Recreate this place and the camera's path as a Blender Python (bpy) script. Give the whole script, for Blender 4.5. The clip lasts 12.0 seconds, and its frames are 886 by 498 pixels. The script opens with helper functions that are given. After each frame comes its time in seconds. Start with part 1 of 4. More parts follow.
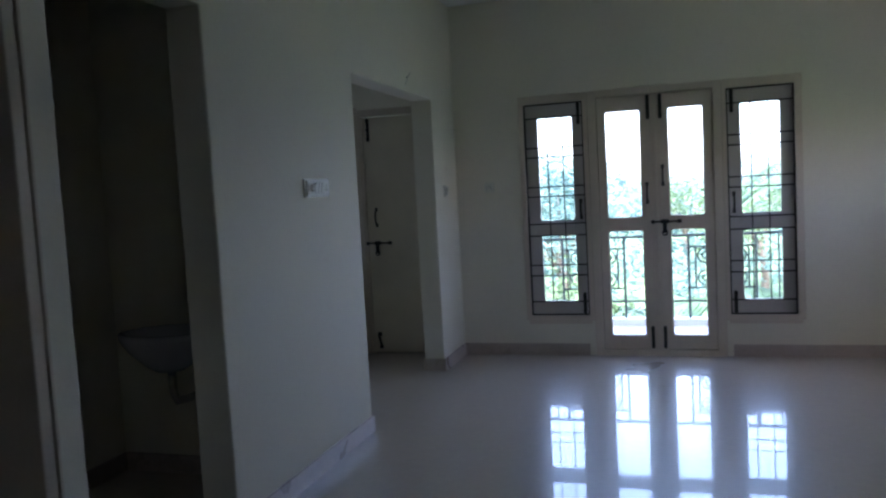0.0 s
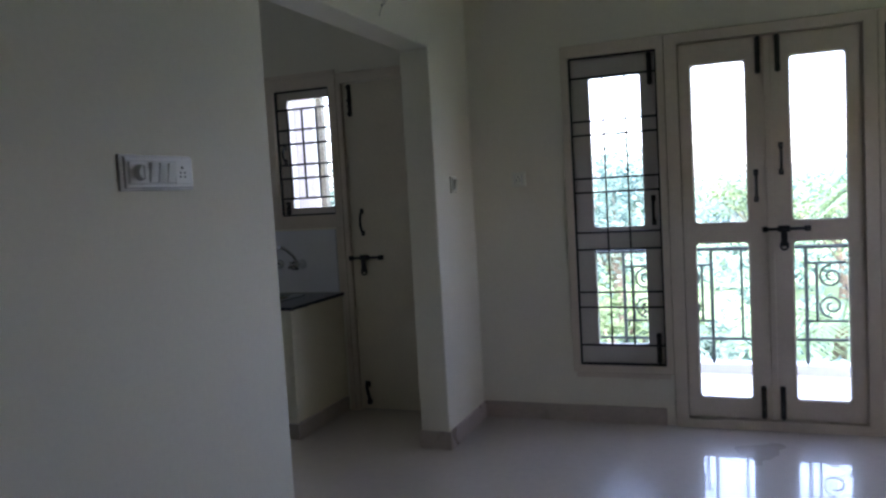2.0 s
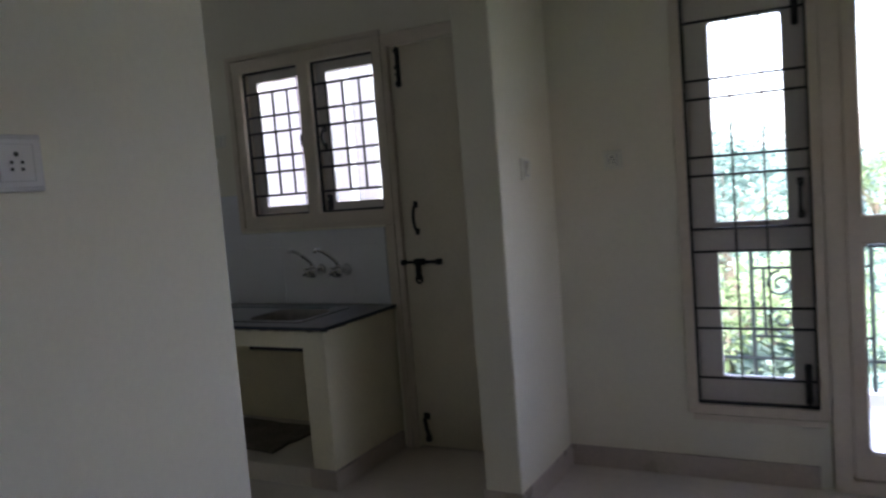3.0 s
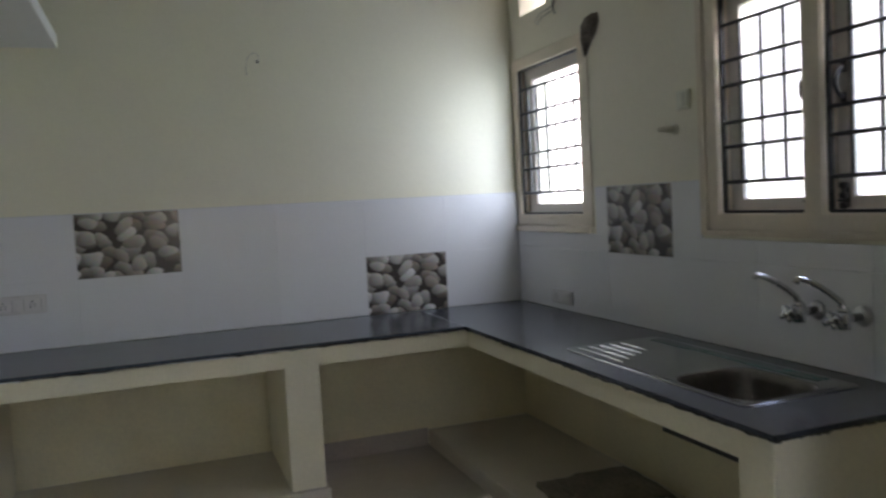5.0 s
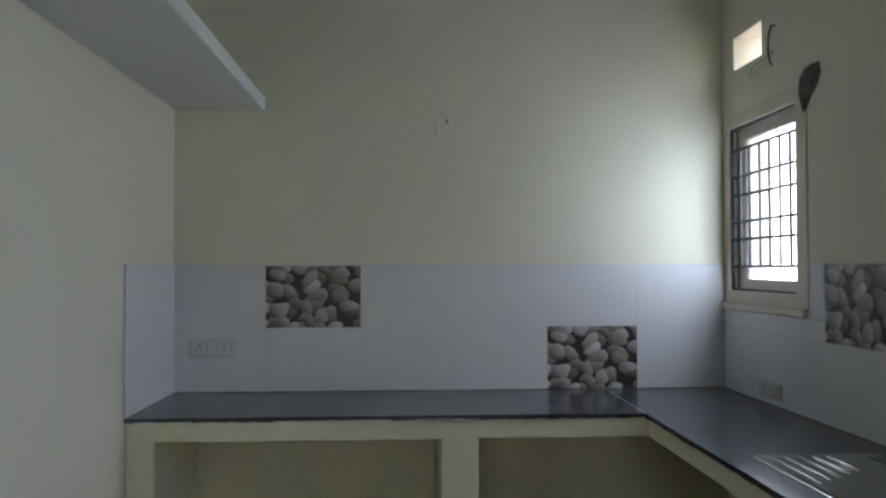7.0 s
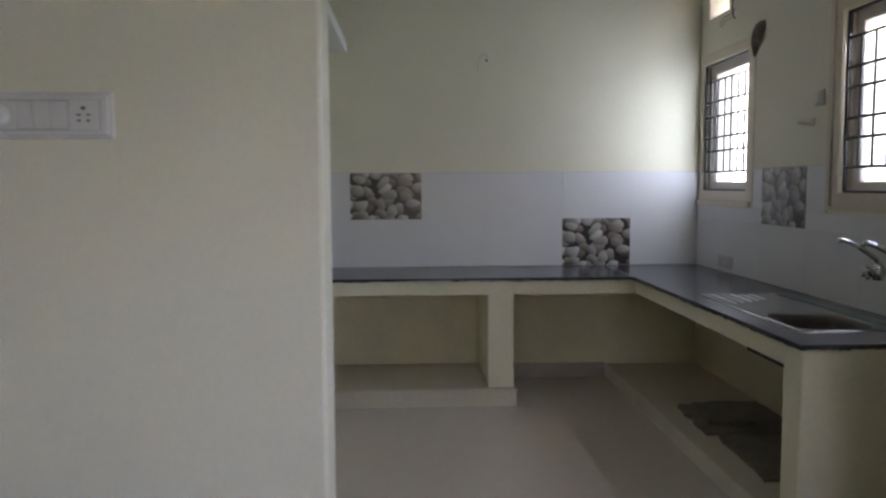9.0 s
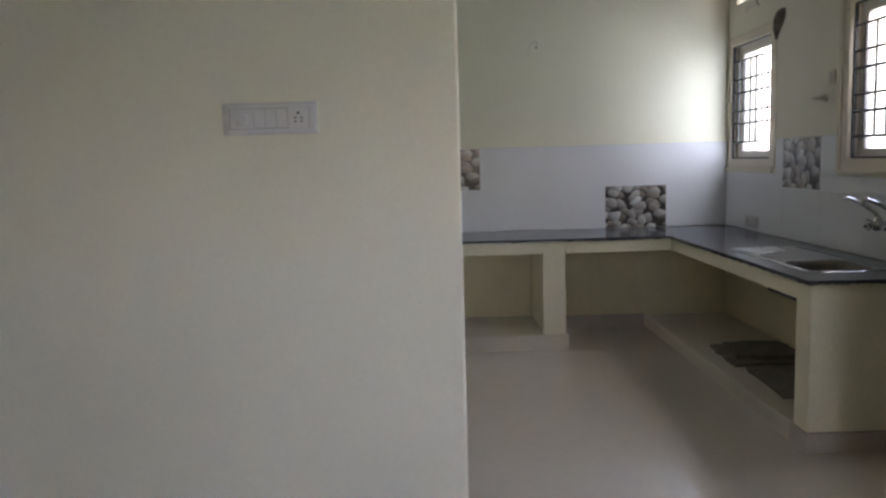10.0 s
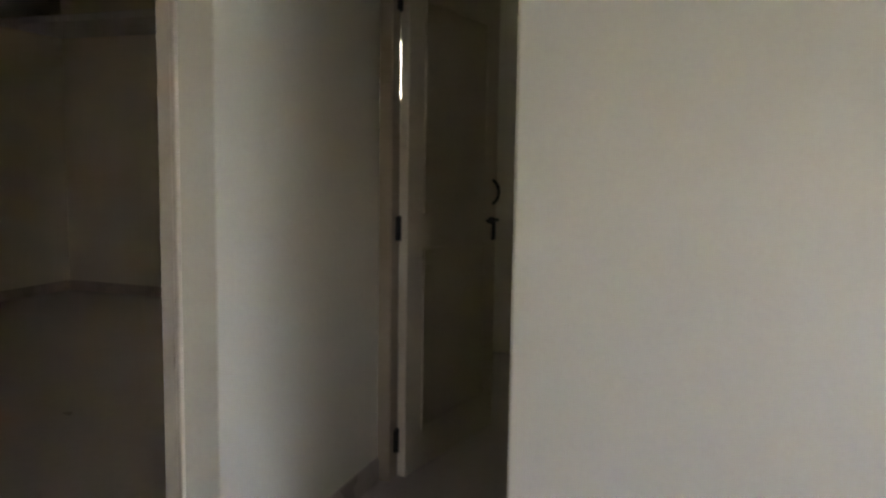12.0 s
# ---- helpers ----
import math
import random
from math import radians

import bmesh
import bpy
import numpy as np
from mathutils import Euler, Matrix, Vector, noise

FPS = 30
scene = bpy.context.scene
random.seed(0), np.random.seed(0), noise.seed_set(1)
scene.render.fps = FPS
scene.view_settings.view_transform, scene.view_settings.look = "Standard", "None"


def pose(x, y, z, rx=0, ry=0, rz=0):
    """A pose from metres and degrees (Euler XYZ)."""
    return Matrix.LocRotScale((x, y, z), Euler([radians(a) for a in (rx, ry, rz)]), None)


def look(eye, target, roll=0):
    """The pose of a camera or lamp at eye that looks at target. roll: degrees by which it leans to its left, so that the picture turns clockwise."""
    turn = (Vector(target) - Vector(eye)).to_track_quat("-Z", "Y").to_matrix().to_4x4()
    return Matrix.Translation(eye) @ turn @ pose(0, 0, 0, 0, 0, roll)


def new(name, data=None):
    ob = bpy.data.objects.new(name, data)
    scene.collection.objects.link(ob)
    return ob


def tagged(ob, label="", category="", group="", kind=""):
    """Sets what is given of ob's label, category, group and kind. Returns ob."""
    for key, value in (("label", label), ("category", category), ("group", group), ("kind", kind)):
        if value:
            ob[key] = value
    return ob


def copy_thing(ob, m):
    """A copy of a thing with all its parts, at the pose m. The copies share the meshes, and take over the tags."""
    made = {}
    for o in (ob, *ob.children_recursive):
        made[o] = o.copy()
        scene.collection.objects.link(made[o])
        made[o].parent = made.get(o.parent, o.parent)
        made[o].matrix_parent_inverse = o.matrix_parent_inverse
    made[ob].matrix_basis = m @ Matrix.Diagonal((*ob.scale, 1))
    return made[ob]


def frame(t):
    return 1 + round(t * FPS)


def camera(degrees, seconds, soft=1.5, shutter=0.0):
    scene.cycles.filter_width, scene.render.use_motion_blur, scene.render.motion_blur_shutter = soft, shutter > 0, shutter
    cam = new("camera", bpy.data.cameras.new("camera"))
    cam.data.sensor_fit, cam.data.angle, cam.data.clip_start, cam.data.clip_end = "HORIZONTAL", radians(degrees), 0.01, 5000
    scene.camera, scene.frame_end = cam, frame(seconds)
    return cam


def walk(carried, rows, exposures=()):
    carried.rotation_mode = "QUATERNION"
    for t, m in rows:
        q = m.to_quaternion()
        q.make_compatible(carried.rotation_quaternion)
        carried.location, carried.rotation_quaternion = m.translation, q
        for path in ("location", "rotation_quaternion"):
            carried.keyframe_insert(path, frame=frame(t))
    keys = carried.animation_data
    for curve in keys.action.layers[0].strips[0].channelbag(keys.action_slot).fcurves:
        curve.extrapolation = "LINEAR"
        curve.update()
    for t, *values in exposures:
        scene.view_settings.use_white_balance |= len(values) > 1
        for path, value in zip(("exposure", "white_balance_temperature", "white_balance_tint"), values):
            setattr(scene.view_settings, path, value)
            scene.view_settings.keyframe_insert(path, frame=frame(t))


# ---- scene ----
cam = camera(59.9, 12.0, soft=2.35, shutter=0.35)

PATH = [
    (0, (1.731, 1.433, 1.378), (1.148, 3.34, 1.231), -3.1),
    (0.5, (1.636, 1.901, 1.358), (0.995, 3.788, 1.185), -3.4),
    (1, (1.537, 2.392, 1.363), (0.872, 4.27, 1.184), -3.4),
    (1.5, (1.531, 2.863, 1.354), (0.858, 4.74, 1.202), -3.7),
    (2, (1.412, 3.335, 1.336), (0.701, 5.2, 1.194), -3.3),
    (2.5, (1.305, 3.808, 1.343), (0.524, 5.645, 1.189), -3.9),
    (2.7, (1.26, 3.998, 1.347), (0.431, 5.811, 1.187), -4.2),
    (4.3, (0.764, 5.274, 1.335), (-0.871, 6.417, 1.185), -3.9),
    (4.5, (0.69, 5.39, 1.337), (-1.029, 6.401, 1.191), -3.5),
    (5, (0.507, 5.649, 1.348), (-1.364, 6.344, 1.224), -3.0),
    (5.5, (0.378, 5.857, 1.352), (-1.58, 6.258, 1.263), -1.7),
    (6, (0.289, 5.978, 1.359), (-1.702, 6.159, 1.321), -1.0),
    (6.5, (0.283, 5.978, 1.358), (-1.713, 6.098, 1.384), -0.3),
    (7, (0.354, 5.974, 1.361), (-1.643, 6.073, 1.411), -0.1),
    (8.8, (1.413, 5.722, 1.306), (-0.579, 5.82, 1.158), -0.5),
    (9, (1.569, 5.683, 1.294), (-0.423, 5.767, 1.128), -0.3),
    (9.5, (1.936, 5.549, 1.314), (-0.053, 5.617, 1.114), -0.4),
    (10, (2.254, 5.438, 1.303), (0.267, 5.448, 1.072), -1.6),
    (10.5, (2.424, 5.239, 1.311), (0.442, 5.164, 1.047), -0.6),
    (11, (2.365, 5.024, 1.313), (0.409, 4.731, 1.015), -0.6),
    (11.5, (1.996, 4.803, 1.324), (0.085, 4.288, 1.035), 0.2),
    (11.7, (1.898, 4.635, 1.281), (-0.005, 4.077, 1.02), 0.5),
    (12, (1.665, 4.481, 1.228), (-0.215, 3.828, 1.026), 0.9),
]
EXPOSURES = [(0.0, 3.91, 5850, 23), (1.5, 4.02, 6250, 26), (2.7, 3.97, 6650, 28), (4.3, 4.96, 7300, 24), (5.5, 4.9, 7100, 22), (7.0, 4.79, 6850, 20),
             (9.0, 4.96, 7250, 26), (10.0, 5.12, 7350, 26), (11.0, 5.22, 7400, 25), (12.0, 5.7, 7700, 27)]
walk(cam, [(t, look(eye, target, roll)) for t, eye, target, roll in PATH], EXPOSURES)

# ---------------------------------------------------------------- sky, sun
world = bpy.data.worlds.new("overcast_sky")
world.use_nodes = True
scene.world = world
wt = world.node_tree
sky = wt.nodes.new("ShaderNodeTexSky")
sky.sky_type, sky.sun_disc = "NISHITA", False
sky.sun_elevation, sky.sun_rotation = radians(62), radians(160)
sky.air_density, sky.dust_density, sky.ozone_density = 1.0, 2.5, 1.5
soften = wt.nodes.new("ShaderNodeHueSaturation")
soften.inputs["Saturation"].default_value = 0.82
wt.links.new(sky.outputs["Color"], soften.inputs["Color"])
wt.links.new(soften.outputs["Color"], wt.nodes["Background"].inputs["Color"])
wt.nodes["Background"].inputs["Strength"].default_value = 0.15

sun_data = bpy.data.lights.new("sun", "SUN")
sun_data.energy, sun_data.angle, sun_data.color = 2.2, radians(14), (1.0, 0.97, 0.93)
sun = new("sun", sun_data)
sun.matrix_world = look((2.6, -7.1, 14.2), (0, 0, 0))

# daylight standing in the opening of the small corner window
glow_data = bpy.data.lights.new("window_daylight", "AREA")
glow_data.shape, glow_data.size, glow_data.size_y = "RECTANGLE", 0.5, 0.68
glow_data.energy, glow_data.color = 0.33, (0.64, 0.83, 1.0)
glow = new("window_daylight", glow_data)
glow.matrix_world = look((-3.05, 7.624, 1.645), (-3.05, 6.0, 1.645))

# added strip lamp hidden behind the kitchen double window's head, fills in for daylight
head_data = bpy.data.lights.new("window_head_fill", "AREA")
head_data.shape, head_data.size, head_data.size_y = "RECTANGLE", 0.88, 0.1
head_data.energy, head_data.color = 0.42, (0.9, 0.95, 1.0)
head_light = new("window_head_fill", head_data)
head_light.matrix_world = look((-1.33, 7.75, 2.085), (-1.5, 4.85, 1.0))

# ---------------------------------------------------------------- materials


def material(name, color, rough=0.6, metal=0.0, vary=0.08, scale=3.0, grain=0.04, grain_scale=60.0, bump=0.1,
             bump_scale=80.0, rough_vary=0.06, coat=0.0, random_vary=0.0, distance=0.004, specular=0.5):
    m = bpy.data.materials.new(name)
    m.use_nodes = True
    t = m.node_tree
    n, l = t.nodes, t.links
    bsdf = n["Principled BSDF"]
    bsdf.inputs["Metallic"].default_value = metal
    bsdf.inputs["Coat Weight"].default_value = coat
    bsdf.inputs["Specular IOR Level"].default_value = specular
    geo = n.new("ShaderNodeNewGeometry")
    big = n.new("ShaderNodeTexNoise")
    big.inputs["Scale"].default_value, big.inputs["Detail"].default_value = scale, 5
    fine = n.new("ShaderNodeTexNoise")
    fine.inputs["Scale"].default_value, fine.inputs["Detail"].default_value = grain_scale, 3
    l.new(geo.outputs["Position"], big.inputs["Vector"])
    l.new(geo.outputs["Position"], fine.inputs["Vector"])
    value = None
    for tex, amount in ((big, vary), (fine, grain)):
        r = n.new("ShaderNodeMapRange")
        r.inputs["From Min"].default_value, r.inputs["From Max"].default_value = 0.3, 0.7
        r.inputs["To Min"].default_value, r.inputs["To Max"].default_value = 1 - amount, 1 + amount
        l.new(tex.outputs["Fac"], r.inputs["Value"])
        if value is None:
            value = r.outputs["Result"]
        else:
            mul = n.new("ShaderNodeMath")
            mul.operation = "MULTIPLY"
            l.new(value, mul.inputs[0]), l.new(r.outputs["Result"], mul.inputs[1])
            value = mul.outputs["Value"]
    if random_vary:
        info = n.new("ShaderNodeObjectInfo")
        r = n.new("ShaderNodeMapRange")
        r.inputs["To Min"].default_value, r.inputs["To Max"].default_value = 1 - random_vary, 1 + random_vary
        l.new(info.outputs["Random"], r.inputs["Value"])
        mul = n.new("ShaderNodeMath")
        mul.operation = "MULTIPLY"
        l.new(value, mul.inputs[0]), l.new(r.outputs["Result"], mul.inputs[1])
        value = mul.outputs["Value"]
    hsv = n.new("ShaderNodeHueSaturation")
    hsv.inputs["Color"].default_value = (*color, 1)
    l.new(value, hsv.inputs["Value"])
    l.new(hsv.outputs["Color"], bsdf.inputs["Base Color"])
    rr = n.new("ShaderNodeMapRange")
    rr.inputs["From Min"].default_value, rr.inputs["From Max"].default_value = 0.3, 0.7
    rr.inputs["To Min"].default_value, rr.inputs["To Max"].default_value = max(rough - rough_vary, 0.02), min(rough + rough_vary, 1)
    l.new(big.outputs["Fac"], rr.inputs["Value"])
    l.new(rr.outputs["Result"], bsdf.inputs["Roughness"])
    if bump:
        relief = n.new("ShaderNodeTexNoise")
        relief.inputs["Scale"].default_value, relief.inputs["Detail"].default_value = bump_scale, 4
        l.new(geo.outputs["Position"], relief.inputs["Vector"])
        b = n.new("ShaderNodeBump")
        b.inputs["Strength"].default_value, b.inputs["Distance"].default_value = bump, distance
        l.new(relief.outputs["Fac"], b.inputs["Height"])
        l.new(b.outputs["Normal"], bsdf.inputs["Normal"])
    return m


PAINT = material("cream_emulsion", (0.81, 0.76, 0.635), 0.62, vary=0.03, scale=1.3, grain=0.015, bump=0.18, bump_scale=34)
PAINT_K = material("pale_lime_cream_emulsion", (0.82, 0.78, 0.64), 0.55, vary=0.03, scale=1.3, grain=0.015, bump=0.18, bump_scale=34)
WHITE = material("white_distemper", (0.78, 0.78, 0.76), 0.75, vary=0.03, scale=1.5, grain=0.02, bump=0.15, bump_scale=30)
FLOOR = material("vitrified_tile", (0.61, 0.54, 0.475), 0.3, vary=0.05, scale=0.9, grain=0.03, grain_scale=25, bump=0.012, bump_scale=5, rough_vary=0.03, coat=0.9, distance=0.002)
SKIRT = material("skirting_tile", (0.50, 0.42, 0.36), 0.3, vary=0.08, scale=5, grain=0.05, bump=0.02, rough_vary=0.05)
WOOD = material("cream_enamel_on_wood", (0.69, 0.595, 0.485), 0.38, vary=0.05, scale=4, grain=0.03, bump=0.1, bump_scale=25)
SASH = material("pale_enamel_on_sash", (0.62, 0.575, 0.53), 0.4, vary=0.05, scale=4, grain=0.03, bump=0.08, bump_scale=25)
LEAF = material("brown_cream_enamel", (0.71, 0.63, 0.50), 0.42, vary=0.06, scale=3, grain=0.03, bump=0.1, bump_scale=22)
IRON = material("black_painted_iron", (0.022, 0.021, 0.023), 0.45, metal=0.3, vary=0.2, scale=20, grain=0.1, bump=0.1)
GRANITE = material("black_granite", (0.060, 0.067, 0.086), 0.19, vary=0.05, scale=2, grain=0.4, grain_scale=220, bump=0.0, rough_vary=0.01)
ROUGH_STONE = material("sawn_granite_edge", (0.05, 0.046, 0.042), 0.75, vary=0.25, scale=14, grain=0.3, bump=0.6, bump_scale=60)
OFFCUT = material("dusty_stone_slab", (0.21, 0.185, 0.145), 0.8, vary=0.25, scale=8, grain=0.2, bump=0.4, bump_scale=50)
DADO = material("glazed_white_tile", (0.75, 0.745, 0.765), 0.34, vary=0.015, scale=3, grain=0.01, bump=0.02, bump_scale=9, rough_vary=0.03, random_vary=0.012)
GROUT = material("grout", (0.66, 0.66, 0.66), 0.85, vary=0.05, grain=0.04)
# lighter copy of the deck steel; window glints painted into the ridges
STEEL_RIDGE = material("glint_bright_steel", (0.72, 0.73, 0.74), 0.05, metal=1.0, vary=0.04, scale=10, grain=0.03, bump=0.0)
STEEL = material("brushed_steel", (0.29, 0.29, 0.285), 0.13, metal=1.0, vary=0.05, scale=8, grain=0.05, grain_scale=150, bump=0.02, rough_vary=0.02)
# bowl steel, darkened so the dim inside is put into the colour
BOWL_STEEL = material("shade_darkened_steel", (0.20, 0.18, 0.165), 0.34, metal=1.0, vary=0.15, scale=12, grain=0.08, bump=0.02)
TEAL_FILM = material("teal_plastic_film", (0.05, 0.15, 0.15), 0.18, vary=0.2, scale=15, grain=0.1, bump=0.2, bump_scale=30)
CHROME = material("chrome", (0.62, 0.62, 0.63), 0.28, metal=1.0, vary=0.03, grain=0.02, bump=0.0)
PLATE = material("white_switch_plastic", (0.71, 0.685, 0.685), 0.26, vary=0.02, grain=0.01, bump=0.0)
PLATE_EDGE = material("grey_white_plastic_rim", (0.67, 0.645, 0.64), 0.26, vary=0.02, grain=0.01, bump=0.0)
# grey for painted shade between switch modules, and for the worktop joint
MODULE_BED = material("gap_shade_and_joint_grey", (0.5, 0.485, 0.485), 0.4, vary=0.03, bump=0.0)
PAINTED = material("painted_over_plastic", (0.76, 0.745, 0.64), 0.5, vary=0.03, bump=0.0)
DARK = material("dark_socket_hole", (0.02, 0.02, 0.02), 0.7, vary=0.05, bump=0.0)
PVC = material("cream_plastic", (0.74, 0.70, 0.58), 0.45, vary=0.04, bump=0.0)
CABLE = material("pale_cable_sheath", (0.58, 0.55, 0.48), 0.5, vary=0.05, bump=0.0)
CABLE_DARK = material("dark_cable_sheath", (0.13, 0.12, 0.11), 0.5, vary=0.05, bump=0.0)
BASE = material("cream_cement_wash", (0.80, 0.735, 0.565), 0.6, vary=0.05, scale=2.5, grain=0.03, bump=0.25, bump_scale=40)
BAY = material("yellow_cement_plaster", (0.75, 0.665, 0.46), 0.75, vary=0.08, scale=2.5, grain=0.04, bump=0.3, bump_scale=40)
PLINTH = material("matt_beige_tile", (0.64, 0.575, 0.48), 0.4, vary=0.06, scale=3, grain=0.04, bump=0.05)
BROWN = material("brown_enamel_frame", (0.40, 0.32, 0.23), 0.42, vary=0.06, scale=3, grain=0.03, bump=0.1, bump_scale=22)
HOLE = material("broken_brick_plaster", (0.17, 0.135, 0.115), 0.9, vary=0.35, scale=25, grain=0.25, bump=0.8, bump_scale=70, distance=0.01)
CERAMIC = material("grey_white_ceramic", (0.55, 0.55, 0.55), 0.12, vary=0.02, grain=0.01, bump=0.0)
BALCONY = material("pale_balcony_tile", (0.62, 0.60, 0.57), 0.4, vary=0.06, scale=3, grain=0.04, bump=0.05)
OUTWALL = material("pale_lavender_outside_paint", (0.54, 0.495, 0.52), 0.8, vary=0.04, scale=1.2, grain=0.03, bump=0.2, bump_scale=30)
GRASS = material("rough_grass", (0.085, 0.135, 0.05), 0.9, vary=0.35, scale=0.6, grain=0.3, grain_scale=9, bump=0.5, bump_scale=6, distance=0.05)
# distant leaves: pale blue imitates haze in the colour
FAR_LEAVES = material("haze_tinted_leaves", (0.19, 0.27, 0.29), 0.8, specular=0.1, vary=0.3, scale=0.5, grain=0.15, grain_scale=4, bump=0.0, random_vary=0.15)
LIME_LEAVES = material("yellow_green_leaves", (0.14, 0.2, 0.095), 0.75, specular=0.15, vary=0.3, scale=1.2, grain=0.2, grain_scale=12, bump=0.0, random_vary=0.25)
DRY_TWIGS = material("dry_grey_twigs", (0.24, 0.205, 0.18), 0.85, vary=0.25, scale=2, grain=0.2, grain_scale=12, bump=0.0)
# garden leaves, bluer and paler to put the outdoor glare into the colour
FOLIAGE = material("green_leaves", (0.135, 0.205, 0.175), 0.75, specular=0.15, vary=0.25, scale=1.2, grain=0.25, grain_scale=12, bump=0.0, random_vary=0.25)
FROND = material("palm_leaves", (0.095, 0.155, 0.085), 0.7, specular=0.15, vary=0.25, scale=1.5, grain=0.2, grain_scale=12, bump=0.0)
BARK = material("grey_brown_bark", (0.16, 0.12, 0.085), 0.9, vary=0.25, scale=5, grain=0.2, bump=0.7, bump_scale=18, distance=0.02)


def glass_material(name, tint):
    m = bpy.data.materials.new(name)
    m.use_nodes = True
    b = m.node_tree.nodes["Principled BSDF"]
    b.inputs["Base Color"].default_value = (*tint, 1)
    b.inputs["Roughness"].default_value = 0.0
    b.inputs["IOR"].default_value = 1.45
    b.inputs["Transmission Weight"].default_value = 1.0
    return m


def pebble_material():
    """A glazed tile printed with a picture of grey pebbles: two layers of rounded stones over dark gaps."""
    m = bpy.data.materials.new("pebble_print_tile")
    m.use_nodes = True
    t = m.node_tree
    n, l = t.nodes, t.links
    bsdf = n["Principled BSDF"]
    bsdf.inputs["Roughness"].default_value = 0.2
    tc = n.new("ShaderNodeTexCoord")
    warp = n.new("ShaderNodeTexNoise")
    warp.inputs["Scale"].default_value, warp.inputs["Detail"].default_value = 10, 0
    l.new(tc.outputs["Object"], warp.inputs["Vector"])
    mixv = n.new("ShaderNodeMix")
    mixv.data_type, mixv.blend_type = "RGBA", "LINEAR_LIGHT"
    mixv.inputs["Factor"].default_value = 0.034
    l.new(tc.outputs["Object"], mixv.inputs["A"]), l.new(warp.outputs["Color"], mixv.inputs["B"])

    def stones(scale, turn, stretch, shift, grow):
        mp = n.new("ShaderNodeMapping")
        mp.inputs["Location"].default_value = (shift, shift * 0.7, 0)
        mp.inputs["Rotation"].default_value = (0, 0, turn)
        mp.inputs["Scale"].default_value = (1.0, stretch, 1.0)
        l.new(mixv.outputs["Result"], mp.inputs["Vector"])
        v = n.new("ShaderNodeTexVoronoi")
        v.voronoi_dimensions, v.feature = "2D", "F1"
        v.inputs["Scale"].default_value, v.inputs["Randomness"].default_value = scale, 0.95
        l.new(mp.outputs["Vector"], v.inputs["Vector"])
        sc = n.new("ShaderNodeVectorMath")
        sc.operation = "SCALE"
        sc.inputs["Scale"].default_value = scale
        l.new(mp.outputs["Vector"], sc.inputs[0])
        sub = n.new("ShaderNodeVectorMath")
        sub.operation = "SUBTRACT"
        l.new(sc.outputs["Vector"], sub.inputs[0])
        pos = n.new("ShaderNodeVectorMath")
        pos.operation = "SCALE"
        pos.inputs["Scale"].default_value = scale
        l.new(v.outputs["Position"], pos.inputs[0])
        l.new(pos.outputs["Vector"], sub.inputs[1])
        dot = n.new("ShaderNodeVectorMath")
        dot.operation = "DOT_PRODUCT"
        dot.inputs[1].default_value = (-0.8, 0.55, 0)
        l.new(sub.outputs["Vector"], dot.inputs[0])
        lit = n.new("ShaderNodeMapRange")
        lit.inputs["From Min"].default_value, lit.inputs["From Max"].default_value = -0.42, 0.42
        lit.inputs["To Min"].default_value, lit.inputs["To Max"].default_value = 0.28, 1.1
        l.new(dot.outputs["Value"], lit.inputs["Value"])
        mask = n.new("ShaderNodeMapRange")
        mask.inputs["From Min"].default_value, mask.inputs["From Max"].default_value = grow, grow + 0.07
        mask.inputs["To Min"].default_value, mask.inputs["To Max"].default_value = 1, 0
        l.new(v.outputs["Distance"], mask.inputs["Value"])
        tone = n.new("ShaderNodeValToRGB")
        tone.color_ramp.elements[0].color, tone.color_ramp.elements[1].color = (0.38, 0.31, 0.265, 1), (0.78, 0.76, 0.75, 1)
        e = tone.color_ramp.elements.new(0.5)
        e.color = (0.58, 0.53, 0.49, 1)
        sep = n.new("ShaderNodeSeparateColor")
        l.new(v.outputs["Color"], sep.inputs["Color"]), l.new(sep.outputs["Red"], tone.inputs["Fac"])
        mul = n.new("ShaderNodeMix")
        mul.data_type, mul.blend_type = "RGBA", "MULTIPLY"
        mul.inputs["Factor"].default_value = 1.0
        l.new(tone.outputs["Color"], mul.inputs["A"]), l.new(lit.outputs["Result"], mul.inputs["B"])
        return mul.outputs["Result"], mask.outputs["Result"]

    low, low_mask = stones(12.5, 1.3, 1.25, 3.1, 0.45)
    top, top_mask = stones(10.3, 1.9, 1.3, 0.4, 0.37)
    a = n.new("ShaderNodeMix")
    a.data_type = "RGBA"
    a.inputs["A"].default_value = (0.06, 0.05, 0.045, 1)
    dim = n.new("ShaderNodeMix")
    dim.data_type, dim.blend_type = "RGBA", "MULTIPLY"
    dim.inputs["Factor"].default_value = 1.0
    dim.inputs["B"].default_value = (0.62, 0.6, 0.58, 1)
    l.new(low, dim.inputs["A"])
    l.new(dim.outputs["Result"], a.inputs["B"]), l.new(low_mask, a.inputs["Factor"])
    b = n.new("ShaderNodeMix")
    b.data_type = "RGBA"
    l.new(a.outputs["Result"], b.inputs["A"]), l.new(top, b.inputs["B"]), l.new(top_mask, b.inputs["Factor"])
    speck = n.new("ShaderNodeTexNoise")
    speck.inputs["Scale"].default_value, speck.inputs["Detail"].default_value = 60, 4
    l.new(tc.outputs["Object"], speck.inputs["Vector"])
    over = n.new("ShaderNodeMix")
    over.data_type, over.blend_type = "RGBA", "OVERLAY"
    over.inputs["Factor"].default_value = 0.25
